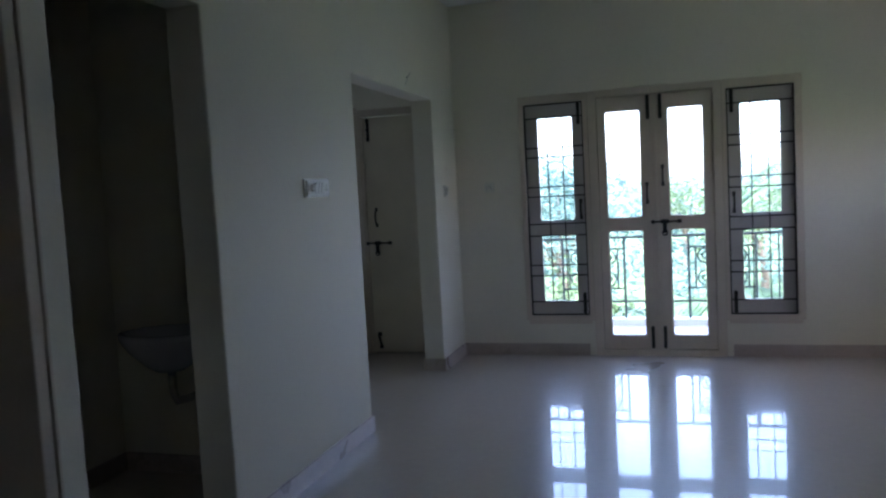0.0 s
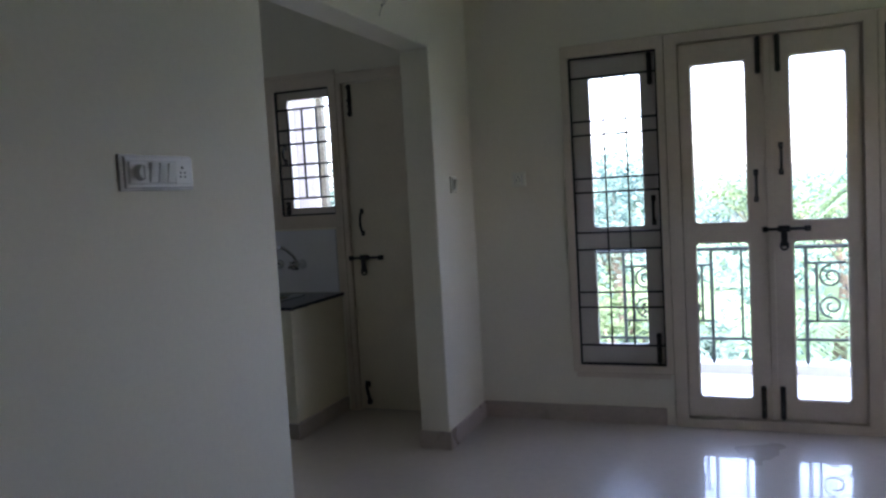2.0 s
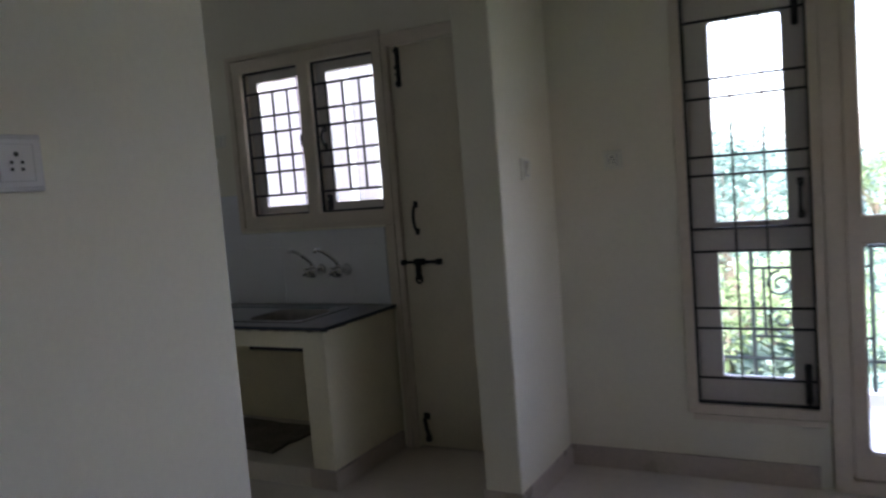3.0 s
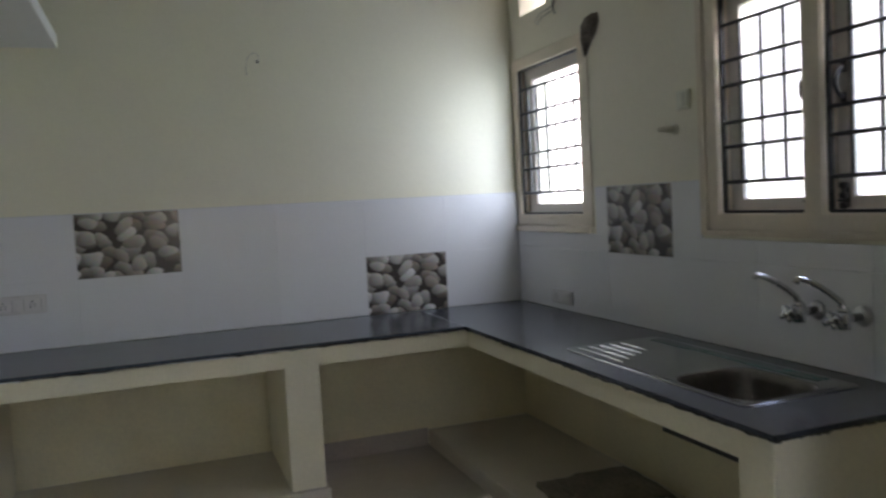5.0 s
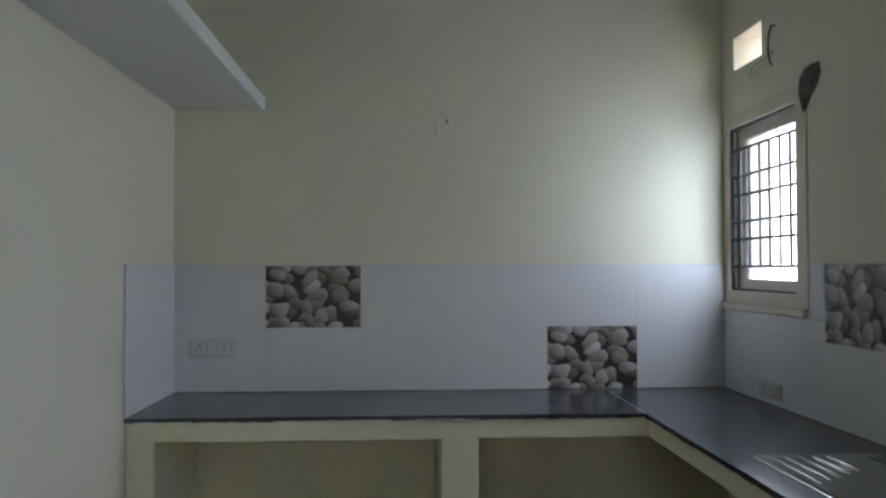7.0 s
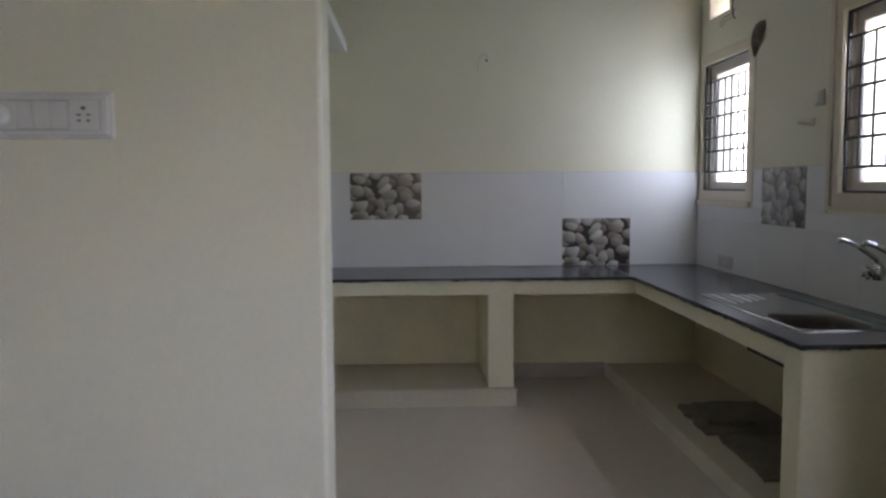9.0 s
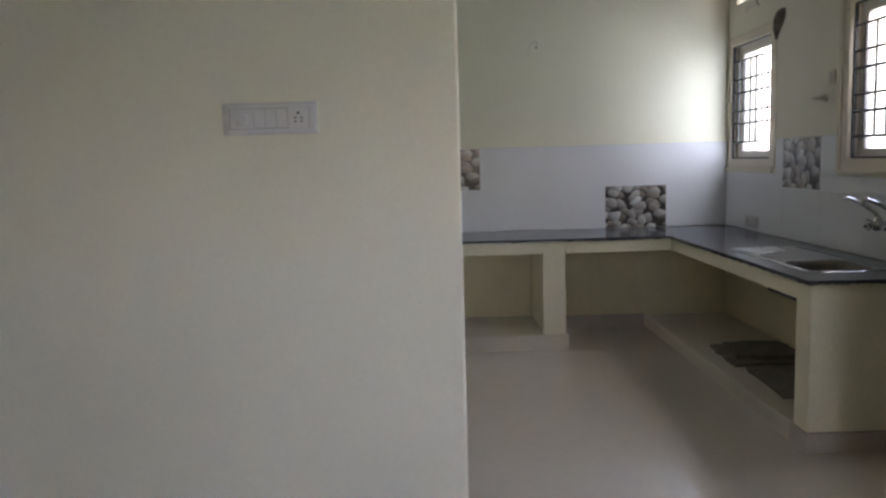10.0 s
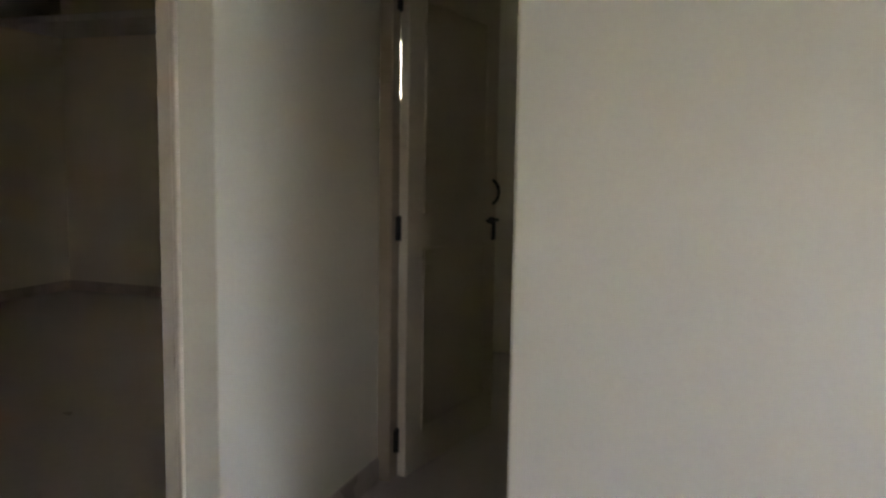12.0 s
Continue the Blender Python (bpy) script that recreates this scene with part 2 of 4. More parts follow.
    l.new(b.outputs["Result"], over.inputs["A"]), l.new(speck.outputs["Color"], over.inputs["B"])
    l.new(over.outputs["Result"], bsdf.inputs["Base Color"])
    return m


def let_light_through(m, amount=0.4):
    """Leaves pass on part of the light that falls on their back."""
    t = m.node_tree
    out, bsdf = t.nodes["Material Output"], t.nodes["Principled BSDF"]
    tr = t.nodes.new("ShaderNodeBsdfTranslucent")
    mix = t.nodes.new("ShaderNodeMixShader")
    mix.inputs["Fac"].default_value = amount
    t.links.new(bsdf.inputs["Base Color"].links[0].from_socket, tr.inputs["Color"])
    t.links.new(bsdf.outputs["BSDF"], mix.inputs[1]), t.links.new(tr.outputs["BSDF"], mix.inputs[2])
    t.links.new(mix.outputs["Shader"], out.inputs["Surface"])


for leafy in (FOLIAGE, FROND, FAR_LEAVES, LIME_LEAVES):
    let_light_through(leafy)
GLASS = glass_material("window_glass", (0.90, 0.97, 0.985))
# hall panes: blue tint paints the cyan glare over the garden
GLARE_GLASS = glass_material("glare_tinted_window_glass", (0.87, 0.95, 1.0))
PEBBLE = pebble_material()

# ---------------------------------------------------------------- mesh helpers


def link(name, bm, mat, parent=None, label="", smooth=False):
    bmesh.ops.recalc_face_normals(bm, faces=bm.faces)
    me = bpy.data.meshes.new(name)
    bm.to_mesh(me)
    bm.free()
    if smooth:
        for p in me.polygons:
            p.use_smooth = True
    me.materials.append(mat)
    ob = new(name, me)
    if parent is not None:
        ob.parent = parent
    if label:
        ob["label"] = label
    return ob


def part(name, bm, material, parent, label="", smooth=False):
    return link(name, bm, material, parent, label, smooth)


def thing(name, label, category, at=(0, 0, 0), group="", kind=""):
    ob = new(name)
    ob.empty_display_size = 0.1
    ob.location = at
    return tagged(ob, label, category, group, kind)


def box(bm, x0, x1, y0, y1, z0, z1, bevel=0.0, segments=2):
    g = bmesh.ops.create_cube(bm, size=1.0)
    vs = g["verts"]
    for v in vs:
        v.co = ((x0 + x1) / 2 + v.co.x * (x1 - x0), (y0 + y1) / 2 + v.co.y * (y1 - y0), (z0 + z1) / 2 + v.co.z * (z1 - z0))
    if bevel:
        es = list({e for v in vs for e in v.link_edges})
        bmesh.ops.bevel(bm, geom=es, offset=bevel, segments=segments, affect="EDGES", profile=0.5)
    return bm


def boxed(*dims, bevel=0.0, segments=2):
    return box(bmesh.new(), *dims, bevel=bevel, segments=segments)


def rod(bm, a, b, r, n=8, r2=None):
    a, b = Vector(a), Vector(b)
    d = b - a
    g = bmesh.ops.create_cone(bm, cap_ends=True, segments=n, radius1=r, radius2=r if r2 is None else r2, depth=d.length)
    m = Matrix.Translation((a + b) / 2) @ d.to_track_quat("Z", "Y").to_matrix().to_4x4()
    bmesh.ops.transform(bm, matrix=m, verts=g["verts"])
    return bm


def tube(bm, pts, r, n=6, taper=None):
    """A swept round bar through the points."""
    pts = [Vector(p) for p in pts]
    rings = []
    up = Vector((0.31, 0.17, 0.93)).normalized()
    for i, p in enumerate(pts):
        d = (pts[min(i + 1, len(pts) - 1)] - pts[max(i - 1, 0)]).normalized()
        s = d.cross(up)
        if s.length < 1e-4:
            s = d.cross(Vector((1, 0, 0)))
        s.normalize()
        w = d.cross(s)
        rad = r if taper is None else r * (1 + (taper - 1) * i / (len(pts) - 1))
        rings.append([bm.verts.new(p + rad * (math.cos(2 * math.pi * k / n) * s + math.sin(2 * math.pi * k / n) * w)) for k in range(n)])
    for a, b in zip(rings, rings[1:]):
        for k in range(n):
            bm.faces.new((a[k], a[(k + 1) % n], b[(k + 1) % n], b[k]))
    bm.faces.new(rings[0]), bm.faces.new(rings[-1])
    return bm


def slab_grid(us, zs, solid, a, b, axis):
    """A wall of grid cells: us along the wall, zs up; solid(u, z) tells which cells stand; a..b is its thickness across 'axis'."""
    bm = bmesh.new()
    us, zs = sorted(set(us)), sorted(set(zs))
    nu, nz = len(us) - 1, len(zs) - 1
    full = [[solid((us[i] + us[i + 1]) / 2, (zs[j] + zs[j + 1]) / 2) for j in range(nz)] for i in range(nu)]
    cache = {}

    def vert(u, t, z):
        key = (u, t, z)
        if key not in cache:
            cache[key] = bm.verts.new((u, t, z) if axis == "y" else (t, u, z) if axis == "x" else (u, z, t))
        return cache[key]

    def is_full(i, j):
        return 0 <= i < nu and 0 <= j < nz and full[i][j]

    for i in range(nu):
        for j in range(nz):
            if not full[i][j]:
                continue
            u0, u1, z0, z1 = us[i], us[i + 1], zs[j], zs[j + 1]
            for t in (a, b):
                bm.faces.new([vert(u0, t, z0), vert(u1, t, z0), vert(u1, t, z1), vert(u0, t, z1)])
            if not is_full(i - 1, j):
                bm.faces.new([vert(u0, a, z0), vert(u0, b, z0), vert(u0, b, z1), vert(u0, a, z1)])
            if not is_full(i + 1, j):
                bm.faces.new([vert(u1, a, z0), vert(u1, b, z0), vert(u1, b, z1), vert(u1, a, z1)])
            if not is_full(i, j - 1):
                bm.faces.new([vert(u0, a, z0), vert(u0, b, z0), vert(u1, b, z0), vert(u1, a, z0)])
            if not is_full(i, j + 1):
                bm.faces.new([vert(u0, a, z1), vert(u0, b, z1), vert(u1, b, z1), vert(u1, a, z1)])
    return bm


def wall(name, mat, axis, u0, u1, a, b, z0, z1, holes=(), label="", bevel=0.006):
    """holes: (u0, u1, z0, z1)."""
    us = [u0, u1] + [h[k] for h in holes for k in (0, 1)]
    zs = [z0, z1] + [h[k] for h in holes for k in (2, 3)]
    bm = slab_grid(us, zs, lambda u, z: not any(h[0] < u < h[1] and h[2] < z < h[3] for h in holes), a, b, axis)
    bmesh.ops.recalc_face_normals(bm, faces=bm.faces)
    if bevel:
        sharp = [e for e in bm.edges if len(e.link_faces) == 2 and abs(e.calc_face_angle(0)) > 1.0]
        bmesh.ops.bevel(bm, geom=sharp, offset=bevel, segments=2, affect="EDGES", profile=0.5)
    ob = link(name, bm, mat)
    return tagged(ob, label, "wall", kind="structure")


# ---------------------------------------------------------------- plan
CEIL = 2.88
NW = 7.59           # inner face of the outer wall
NW2 = 7.82
PW = -0.16          # kitchen face of the partition (hall face x = 0)
KB = -3.46          # kitchen back wall
KS = 4.85           # kitchen south wall
COR_S, COR_N = 3.288, 4.066
OP0, OP1, OPZ = 5.507, 6.985, 2.075
FL = 0.012           # top of the floor tiles
CT = 0.76           # counter top

# floors, ceilings
tagged(link("floor", boxed(-4.3, 3.8, -1.6, NW2, -0.15, FL), FLOOR), "glossy cream vitrified tile floor", "floor", kind="structure")
tagged(link("ceiling", boxed(-4.4, 3.9, -1.7, NW2, CEIL, CEIL + 0.14), WHITE), "plain white ceiling", "ceiling", kind="structure")

# unseen mass over the ceiling, added to keep sun off the screen wall
tagged(link("upper_shade_block", boxed(-4.4, 3.9, -1.7, NW2, CEIL + 0.141, 6.2), WHITE), "plain unseen block above the ceiling, added to block the sun", "upper storey", kind="structure")

# outer wall with hall door, two hall windows, kitchen door, kitchen windows and vent
holes_n = [(0.54, 1.088, 0.295, 2.10), (1.088, 2.077, 0.0, 2.10), (2.077, 2.625, 0.295, 2.10),
           (-0.854, -0.175, 0.0, 2.11), (-1.835, -0.854, 1.19, 2.11), (-3.45, -2.655, 1.19, 2.11), (-3.335, -3.037, 2.33, 2.485)]
wall("wall_north", PAINT, "y", -4.4, 3.9, NW, NW2, 0.0, CEIL, holes_n, "cream painted outer wall with door and window openings")
wall("wall_partition", PAINT, "x", COR_S, NW, PW, 0.0, 0.0, CEIL, [(COR_S, COR_N, 0.0, 2.15), (OP0, OP1, 0.0, OPZ)],
     "cream painted partition wall with a wide kitchen opening", bevel=0.008)
wall("wall_bedroom_side", PAINT, "x", -0.9, COR_S - 0.12, PW, 0.0, 0.0, CEIL, [(2.24, COR_S - 0.12, 0.0, 2.10)], "cream painted wall with a bedroom door opening", bevel=0.008)
wall("wall_kitchen_back", PAINT_K, "x", KS - 0.12, NW, KB - 0.2, KB, 0.0, CEIL, (), "pale cream kitchen back wall")
wall("wall_kitchen_south", PAINT_K, "y", KB, PW, KS - 0.12, KS, 0.0, CEIL, (), "pale cream kitchen side wall")
# opening out of view, added to let daylight onto the partition
wall("wall_east", PAINT, "x", -0.9, NW, 3.7, 3.9, 0.0, CEIL, [(6.0, 6.68, 1.3, 1.83)], "plain cream hall wall with an unseen opening added for light")
wall("wall_south", PAINT, "y", PW, 3.7, -0.95, -0.8, 0.0, CEIL, (), "plain cream hall wall")
# corridor, wash niche, rooms behind
wall("wall_corridor_south", PAINT, "y", -1.2, 0.0, COR_S - 0.12, COR_S, 0.0, CEIL, (), "cream painted corridor wall")
wall("wall_corridor_end", PAINT, "x", COR_S, KS - 0.12, -1.2, -1.08, 0.0, CEIL, [(COR_S, 4.06, 0.0, 2.10)], "cream painted corridor end wall with a doorway")
wall("wall_bedroom_west", PAINT, "x", -1.6, 2.32, -4.4, -4.2, 0.0, CEIL, (), "plain cream bedroom wall")
wall("wall_back_room_west", PAINT, "x", 2.32, KS - 0.12, -3.45, -3.3, 0.0, CEIL, [(2.36, 2.60, 1.72, 2.12)], "plain cream wall with a small window opening")
wall("wall_room_divide", PAINT, "y", -4.2, -1.32, 2.2, 2.32, 0.0, CEIL, (), "plain cream wall between rooms")
wall("wall_room_divide_side", PAINT, "x", 2.2, COR_S - 0.12, -1.32, -1.2, 0.0, CEIL, (), "plain cream wall between rooms")
# small hole out of view, added to brighten the bedroom
wall("wall_bedroom_south", PAINT, "y", -4.2, PW, -1.6, -1.43, 0.0, CEIL, [(-2.1, -1.9, 1.3, 1.48)], "plain cream bedroom wall with an unseen opening added for light")
wall("wall_bedroom_east", PAINT, "x", -1.43, -0.9, PW, 0.0, 0.0, CEIL, (), "plain cream bedroom wall")


def skirting(x0, x1, y0, y1, h=0.107):
    tagged(link("baseboard", boxed(x0, x1, y0, y1, 0.0, h, bevel=0.003, segments=1), SKIRT), "brown-beige tile skirting", "skirting", kind="structure")


S = 0.012
for a in ((0.0, 0.54 + 0.5, NW - S, NW), (2.12, 3.7, NW - S, NW), (-0.0, S, COR_N, OP0), (0.0, S, OP1, NW - S), (PW, S, OP1 - S, OP1), (PW - S, PW, OP1, NW),
          (PW, S, OP0, OP0 + S), (PW, S, COR_N - S, COR_N), (0.0, S, 3.17, COR_S), (-1.01, S, COR_S, COR_S + S), (-1.08, PW, KS - 0.12 - S, KS - 0.12),
          (-1.08, -1.08 + S, 4.06, KS - 0.132), (PW - S, PW, COR_N, KS - 0.132), (PW - S, PW, KS, OP0), (-0.88, -0.18 - 0.66, NW - S, NW),
          (-4.2, -4.2 + S, -1.43, 2.2), (-4.188, PW, -1.43, -1.43 + S), (3.7 - S, 3.7, -0.8, NW), (PW + 0.2, 3.69, -0.8, -0.8 + S), (0.0, S, -0.8, 2.2),
          (KB, KB + S, 6.28, 6.975)):
    skirting(*a)

# ---------------------------------------------------------------- doors, windows, grilles


def board(name, parent, mat, *dims, bevel=0.004, label=""):
    return part(name, boxed(*dims, bevel=bevel), mat, parent, label)


def tower_bolt(parent, x, y, z0, z1):
    """A flat iron bolt plate with its sliding rod and knuckles, on a face that looks to -y."""
    bm = boxed(x - 0.013, x + 0.013, y - 0.004, y, z0, z1, bevel=0.001, segments=1)
    rod(bm, (x, y - 0.011, z0 - 0.004), (x, y - 0.011, z1 + 0.004), 0.006, 8)
    for k in (0.08, 0.5, 0.92):
        z = z0 + (z1 - z0) * k
        box(bm, x - 0.013, x + 0.013, y - 0.019, y - 0.004, z - 0.009, z + 0.009, bevel=0.003, segments=1)
    z = z0 + (z1 - z0) * 0.3
    rod(bm, (x, y - 0.011, z), (x, y - 0.032, z), 0.005, 8)
    part("tower_bolt", bm, IRON, parent, "black iron tower bolt")


def pull_handle(parent, x, y, z0, z1):
    bm = bmesh.new()
    n = 10
    pts = [(x, y - 0.004 - 0.032 * math.sin(math.pi * k / n) ** 0.6, z0 + (z1 - z0) * k / n) for k in range(n + 1)]
    tube(bm, pts, 0.0075, 8)
    for z in (z0, z1):
        box(bm, x - 0.012, x + 0.012, y - 0.006, y, z - 0.016, z + 0.016, bevel=0.003, segments=1)
    part("handle", bm, IRON, parent, "black iron pull handle", True)


def slide_bolt(parent, x0, x1, y, z, drop):
    """A long horizontal sliding bolt with its hanging hasp."""
    bm = rod(bmesh.new(), (x0, y - 0.016, z), (x1, y - 0.016, z), 0.0075, 10)
    for x, w in ((x0 + 0.012, 0.012), (x1 - 0.012, 0.015)):
        box(bm, x - w, x + w, y - 0.028, y, z - 0.014, z + 0.014, bevel=0.004, segments=1)
    xm = (x0 + x1) / 2 - 0.01
    box(bm, xm - 0.03, xm + 0.03, y - 0.025, y, z - 0.015, z + 0.017, bevel=0.005, segments=1)
    part("slide_bolt", bm, IRON, parent, "black iron sliding bolt")
    hm = boxed(xm - 0.016, xm + 0.014, y - 0.034, y - 0.018, drop + 0.02, z, bevel=0.004, segments=1)
    tube(hm, [(xm - 0.001 + 0.017 * math.cos(a * math.pi / 8), y - 0.026, drop + 0.025 + 0.022 * math.sin(a * math.pi / 8)) for a in range(17)], 0.006, 6)
    part("hasp", hm, IRON, parent, "black iron hasp")


def grille(parent, x0, x1, z0, z1, y, horizontals, verticals, r=0.0055, rim=0.011):
    g = thing("window_grille", "black iron bar grille fixed in a cream window frame", "window grille", (0, 0, 0), "window grilles")
    for a, b in (((x0 + rim / 2, z0), (x0 + rim / 2, z1)), ((x1 - rim / 2, z0), (x1 - rim / 2, z1))):
        part("flat_bar", boxed(a[0] - rim / 2, a[0] + rim / 2, y - 0.004, y + 0.012, z0, z1, bevel=0.001, segments=1), IRON, g)
    for z in (z0 + rim / 2, z1 - rim / 2):
        part("flat_bar", boxed(x0 + rim, x1 - rim, y - 0.004, y + 0.012, z - rim / 2, z + rim / 2, bevel=0.001, segments=1), IRON, g)
    for z in horizontals:
        part("bar", rod(bmesh.new(), (x0 + rim / 2, y, z), (x1 - rim / 2, y, z), r, 6), IRON, g)
    lo, hi = min(horizontals), max(horizontals)
    for x in verticals:
        part("bar", rod(bmesh.new(), (x, y + r * 1.2, lo), (x, y + r * 1.2, hi), r, 6), IRON, g)
    return g


def pane(parent, x0, x1, y, z0, z1, mat=GLASS):
    p = part("pane", boxed(x0, x1, y, y + 0.004, z0, z1), mat, parent, "clear glass pane")
    p.visible_shadow = False
    return p


def ring(x0, x1, z0, z1, hx0, hx1, hz0, hz1, y0, y1, bevel=0.004):
    """A board frame with one hole."""
    bm = slab_grid([x0, hx0, hx1, x1], [z0, hz0, hz1, z1], lambda u, z: not (hx0 < u < hx1 and hz0 < z < hz1), y0, y1, "y")
    bmesh.ops.recalc_face_normals(bm, faces=bm.faces)
    es = [e for e in bm.edges if len(e.link_faces) == 2 and abs(e.calc_face_angle(0)) > 1.0]
    bmesh.ops.bevel(bm, geom=es, offset=bevel, segments=2, affect="EDGES")
    return bm


YF = NW - 0.012     # front of the wooden frames


def hall_window(name, x0, x1, ox0, ox1, bolt_x, handle_x):
    w = thing(name, "tall narrow cream wooden window with two stacked panes and bolts", "window", kind="structure")
    part("window_frame", ring(x0 + 0.001, x1 - 0.001, 0.296, 2.099, ox0, ox1, 0.335, 2.035, YF, NW + 0.11), WOOD, w)
    gx0, gx1 = ox0 + 0.102, ox1 - 0.094
    bm = slab_grid([ox0 + 0.003, gx0, gx1, ox1 - 0.003], [0.338, 0.448, 0.98, 1.102, 1.92, 2.032],
                   lambda u, z: not (gx0 < u < gx1 and (0.448 < z < 0.98 or 1.102 < z < 1.92)), NW + 0.045, NW + 0.08, "y")
    bmesh.ops.recalc_face_normals(bm, faces=bm.faces)
    bmesh.ops.bevel(bm, geom=[e for e in bm.edges if len(e.link_faces) == 2 and abs(e.calc_face_angle(0)) > 1.0], offset=0.006, segments=2, affect="EDGES")
    sash = part("sash", bm, SASH, w, "pale painted wooden sash")
    pane(w, gx0, gx1, NW + 0.06, 0.448, 0.98, GLARE_GLASS), pane(w, gx0, gx1, NW + 0.06, 1.102, 1.92, GLARE_GLASS)
    tower_bolt(sash, bolt_x, NW + 0.045, 1.86, 2.025), tower_bolt(sash, bolt_x, NW + 0.045, 0.345, 0.51)
    pull_handle(sash, handle_x, NW + 0.045, 1.12, 1.25)
    vx = [ox0 + (ox1 - ox0) * k for k in (0.385, 0.64)] if ox0 < 1.5 else [ox0 + (ox1 - ox0) * k for k in (0.36, 0.615)]
    grille(w, ox0, ox1, 0.335, 2.035, NW + 0.012, (1.923, 1.688, 1.612, 1.375, 1.298, 1.077, 0.982, 0.744, 0.659, 0.447), vx)
    board("window_sill", w, WOOD, x0 + 0.02, x1 - 0.02, NW - 0.02, NW - 0.0125, 0.27, 0.296, bevel=0.003)


hall_window("window_1", 0.54, 1.088, 0.58, 1.048, 1.008, 1.005)
hall_window("window_2", 2.077, 2.625, 2.107, 2.575, 2.147, 2.15)

hd = thing("door_1", "closed cream double door with four glass panels and black bolts", "door", kind="structure")
fr = slab_grid([1.089, 1.155, 2.012, 2.076], [0.0, 0.06, 2.045, 2.099], lambda u, z: not (1.155 < u < 2.012 and 0.06 < z < 2.045), YF - 0.003, NW + 0.11, "y")
bmesh.ops.recalc_face_normals(fr, faces=fr.faces)
bmesh.ops.bevel(fr, geom=[e for e in fr.edges if len(e.link_faces) == 2 and abs(e.calc_face_angle(0)) > 1.0], offset=0.005, segments=2, affect="EDGES")
part("door_frame", fr, WOOD, hd)
for lx0, lx1, gx0, gx1 in ((1.157, 1.583, 1.221, 1.476), (1.586, 2.010, 1.691, 1.937)):
    bm = slab_grid([lx0, gx0, gx1, lx1], [0.064, 0.176, 0.996, 1.106, 1.925, 2.042],
                   lambda u, z: not (gx0 < u < gx1 and (0.176 < z < 0.996 or 1.106 < z < 1.925)), NW + 0.005, NW + 0.042, "y")
    bmesh.ops.recalc_face_normals(bm, faces=bm.faces)
    bmesh.ops.bevel(bm, geom=[e for e in bm.edges if len(e.link_faces) == 2 and abs(e.calc_face_angle(0)) > 1.0], offset=0.008, segments=3, affect="EDGES")
    leaf = part("door_leaf", bm, WOOD, hd, "cream glazed door leaf")
    pane(leaf, gx0, gx1, NW + 0.02, 0.176, 0.996, GLARE_GLASS), pane(leaf, gx0, gx1, NW + 0.02, 1.106, 1.925, GLARE_GLASS)
    bx = 1.542 if lx0 < 1.4 else 1.634
    tower_bolt(leaf, bx, NW + 0.005, 1.855, 2.035), tower_bolt(leaf, bx - 0.012, NW + 0.005, 0.075, 0.245)
    pull_handle(leaf, 1.52 if lx0 < 1.4 else 1.64, NW + 0.005, *((1.22, 1.355) if lx0 < 1.4 else (1.352, 1.485)))
part("frame_stop", ring(1.150, 2.017, 0.055, 2.050, 1.172, 1.995, 0.082, 2.026, NW + 0.043, NW + 0.062, bevel=0.002), WOOD, hd)
part("cover_strip", boxed(1.570, 1.600, NW - 0.006, NW + 0.0045, 0.066, 2.04, bevel=0.004), WOOD, hd)
slide_bolt(hd, 1.545, 1.765, NW - 0.006, 1.063, 0.955)

# kitchen double window
kw = thing("window_3", "cream wooden kitchen window with two iron-barred lights", "window", kind="structure")
fr = slab_grid([-1.834, -1.77, -1.382, -1.302, -0.908, -0.855], [1.191, 1.25, 2.04, 2.109],
               lambda u, z: not (1.25 < z < 2.04 and (-1.77 < u < -1.382 or -1.302 < u < -0.908)), YF, NW + 0.12, "y")
bmesh.ops.recalc_face_normals(fr, faces=fr.faces)
bmesh.ops.bevel(fr, geom=[e for e in fr.edges if len(e.link_faces) == 2 and abs(e.calc_face_angle(0)) > 1.0], offset=0.005, segments=2, affect="EDGES")
part("window_frame", fr, WOOD, kw)
KH = (1.922, 1.794, 1.706, 1.575, 1.489, 1.362)
for x0, x1 in ((-1.77, -1.382), (-1.302, -0.908)):
    sash = part("sash", ring(x0 + 0.003, x1 - 0.003, 1.253, 2.037, x0 + 0.066, x1 - 0.032, 1.3, 1.985, NW + 0.042, NW + 0.075), SASH, kw, "pale painted wooden sash")
    pane(kw, x0 + 0.066, x1 - 0.032, NW + 0.058, 1.3, 1.985)
    grille(kw, x0, x1, 1.25, 2.04, NW + 0.01, KH, [x0 + (x1 - x0) * k for k in ((0.235, 0.49, 0.75) if x0 < -1.5 else (0.21, 0.47, 0.73))], r=0.007)
    side = x1 - 0.018 if x0 < -1.5 else x0 + 0.035
    tower_bolt(sash, side, NW + 0.042, 1.265, 1.34)
    pull_handle(sash, side, NW + 0.042, 1.6, 1.69)
trim_bm = ring(-1.870, -0.8535, 1.170, 2.135, -1.8335, -0.8545, 1.1905, 2.1095, NW - 0.018, NW, bevel=0.003)
part("architrave", trim_bm, WOOD, kw)

# kitchen door
kd = thing("door_2", "closed plain cream wooden kitchen door with black bolts", "door", kind="structure")
fr = slab_grid([-0.853, -0.82, -0.235, -0.176], [0.0, 2.048, 2.109], lambda u, z: not (-0.82 < u < -0.235 and z < 2.048), YF, NW + 0.12, "y")
bmesh.ops.recalc_face_normals(fr, faces=fr.faces)
bmesh.ops.bevel(fr, geom=[e for e in fr.edges if len(e.link_faces) == 2 and abs(e.calc_face_angle(0)) > 1.0], offset=0.004, segments=2, affect="EDGES")
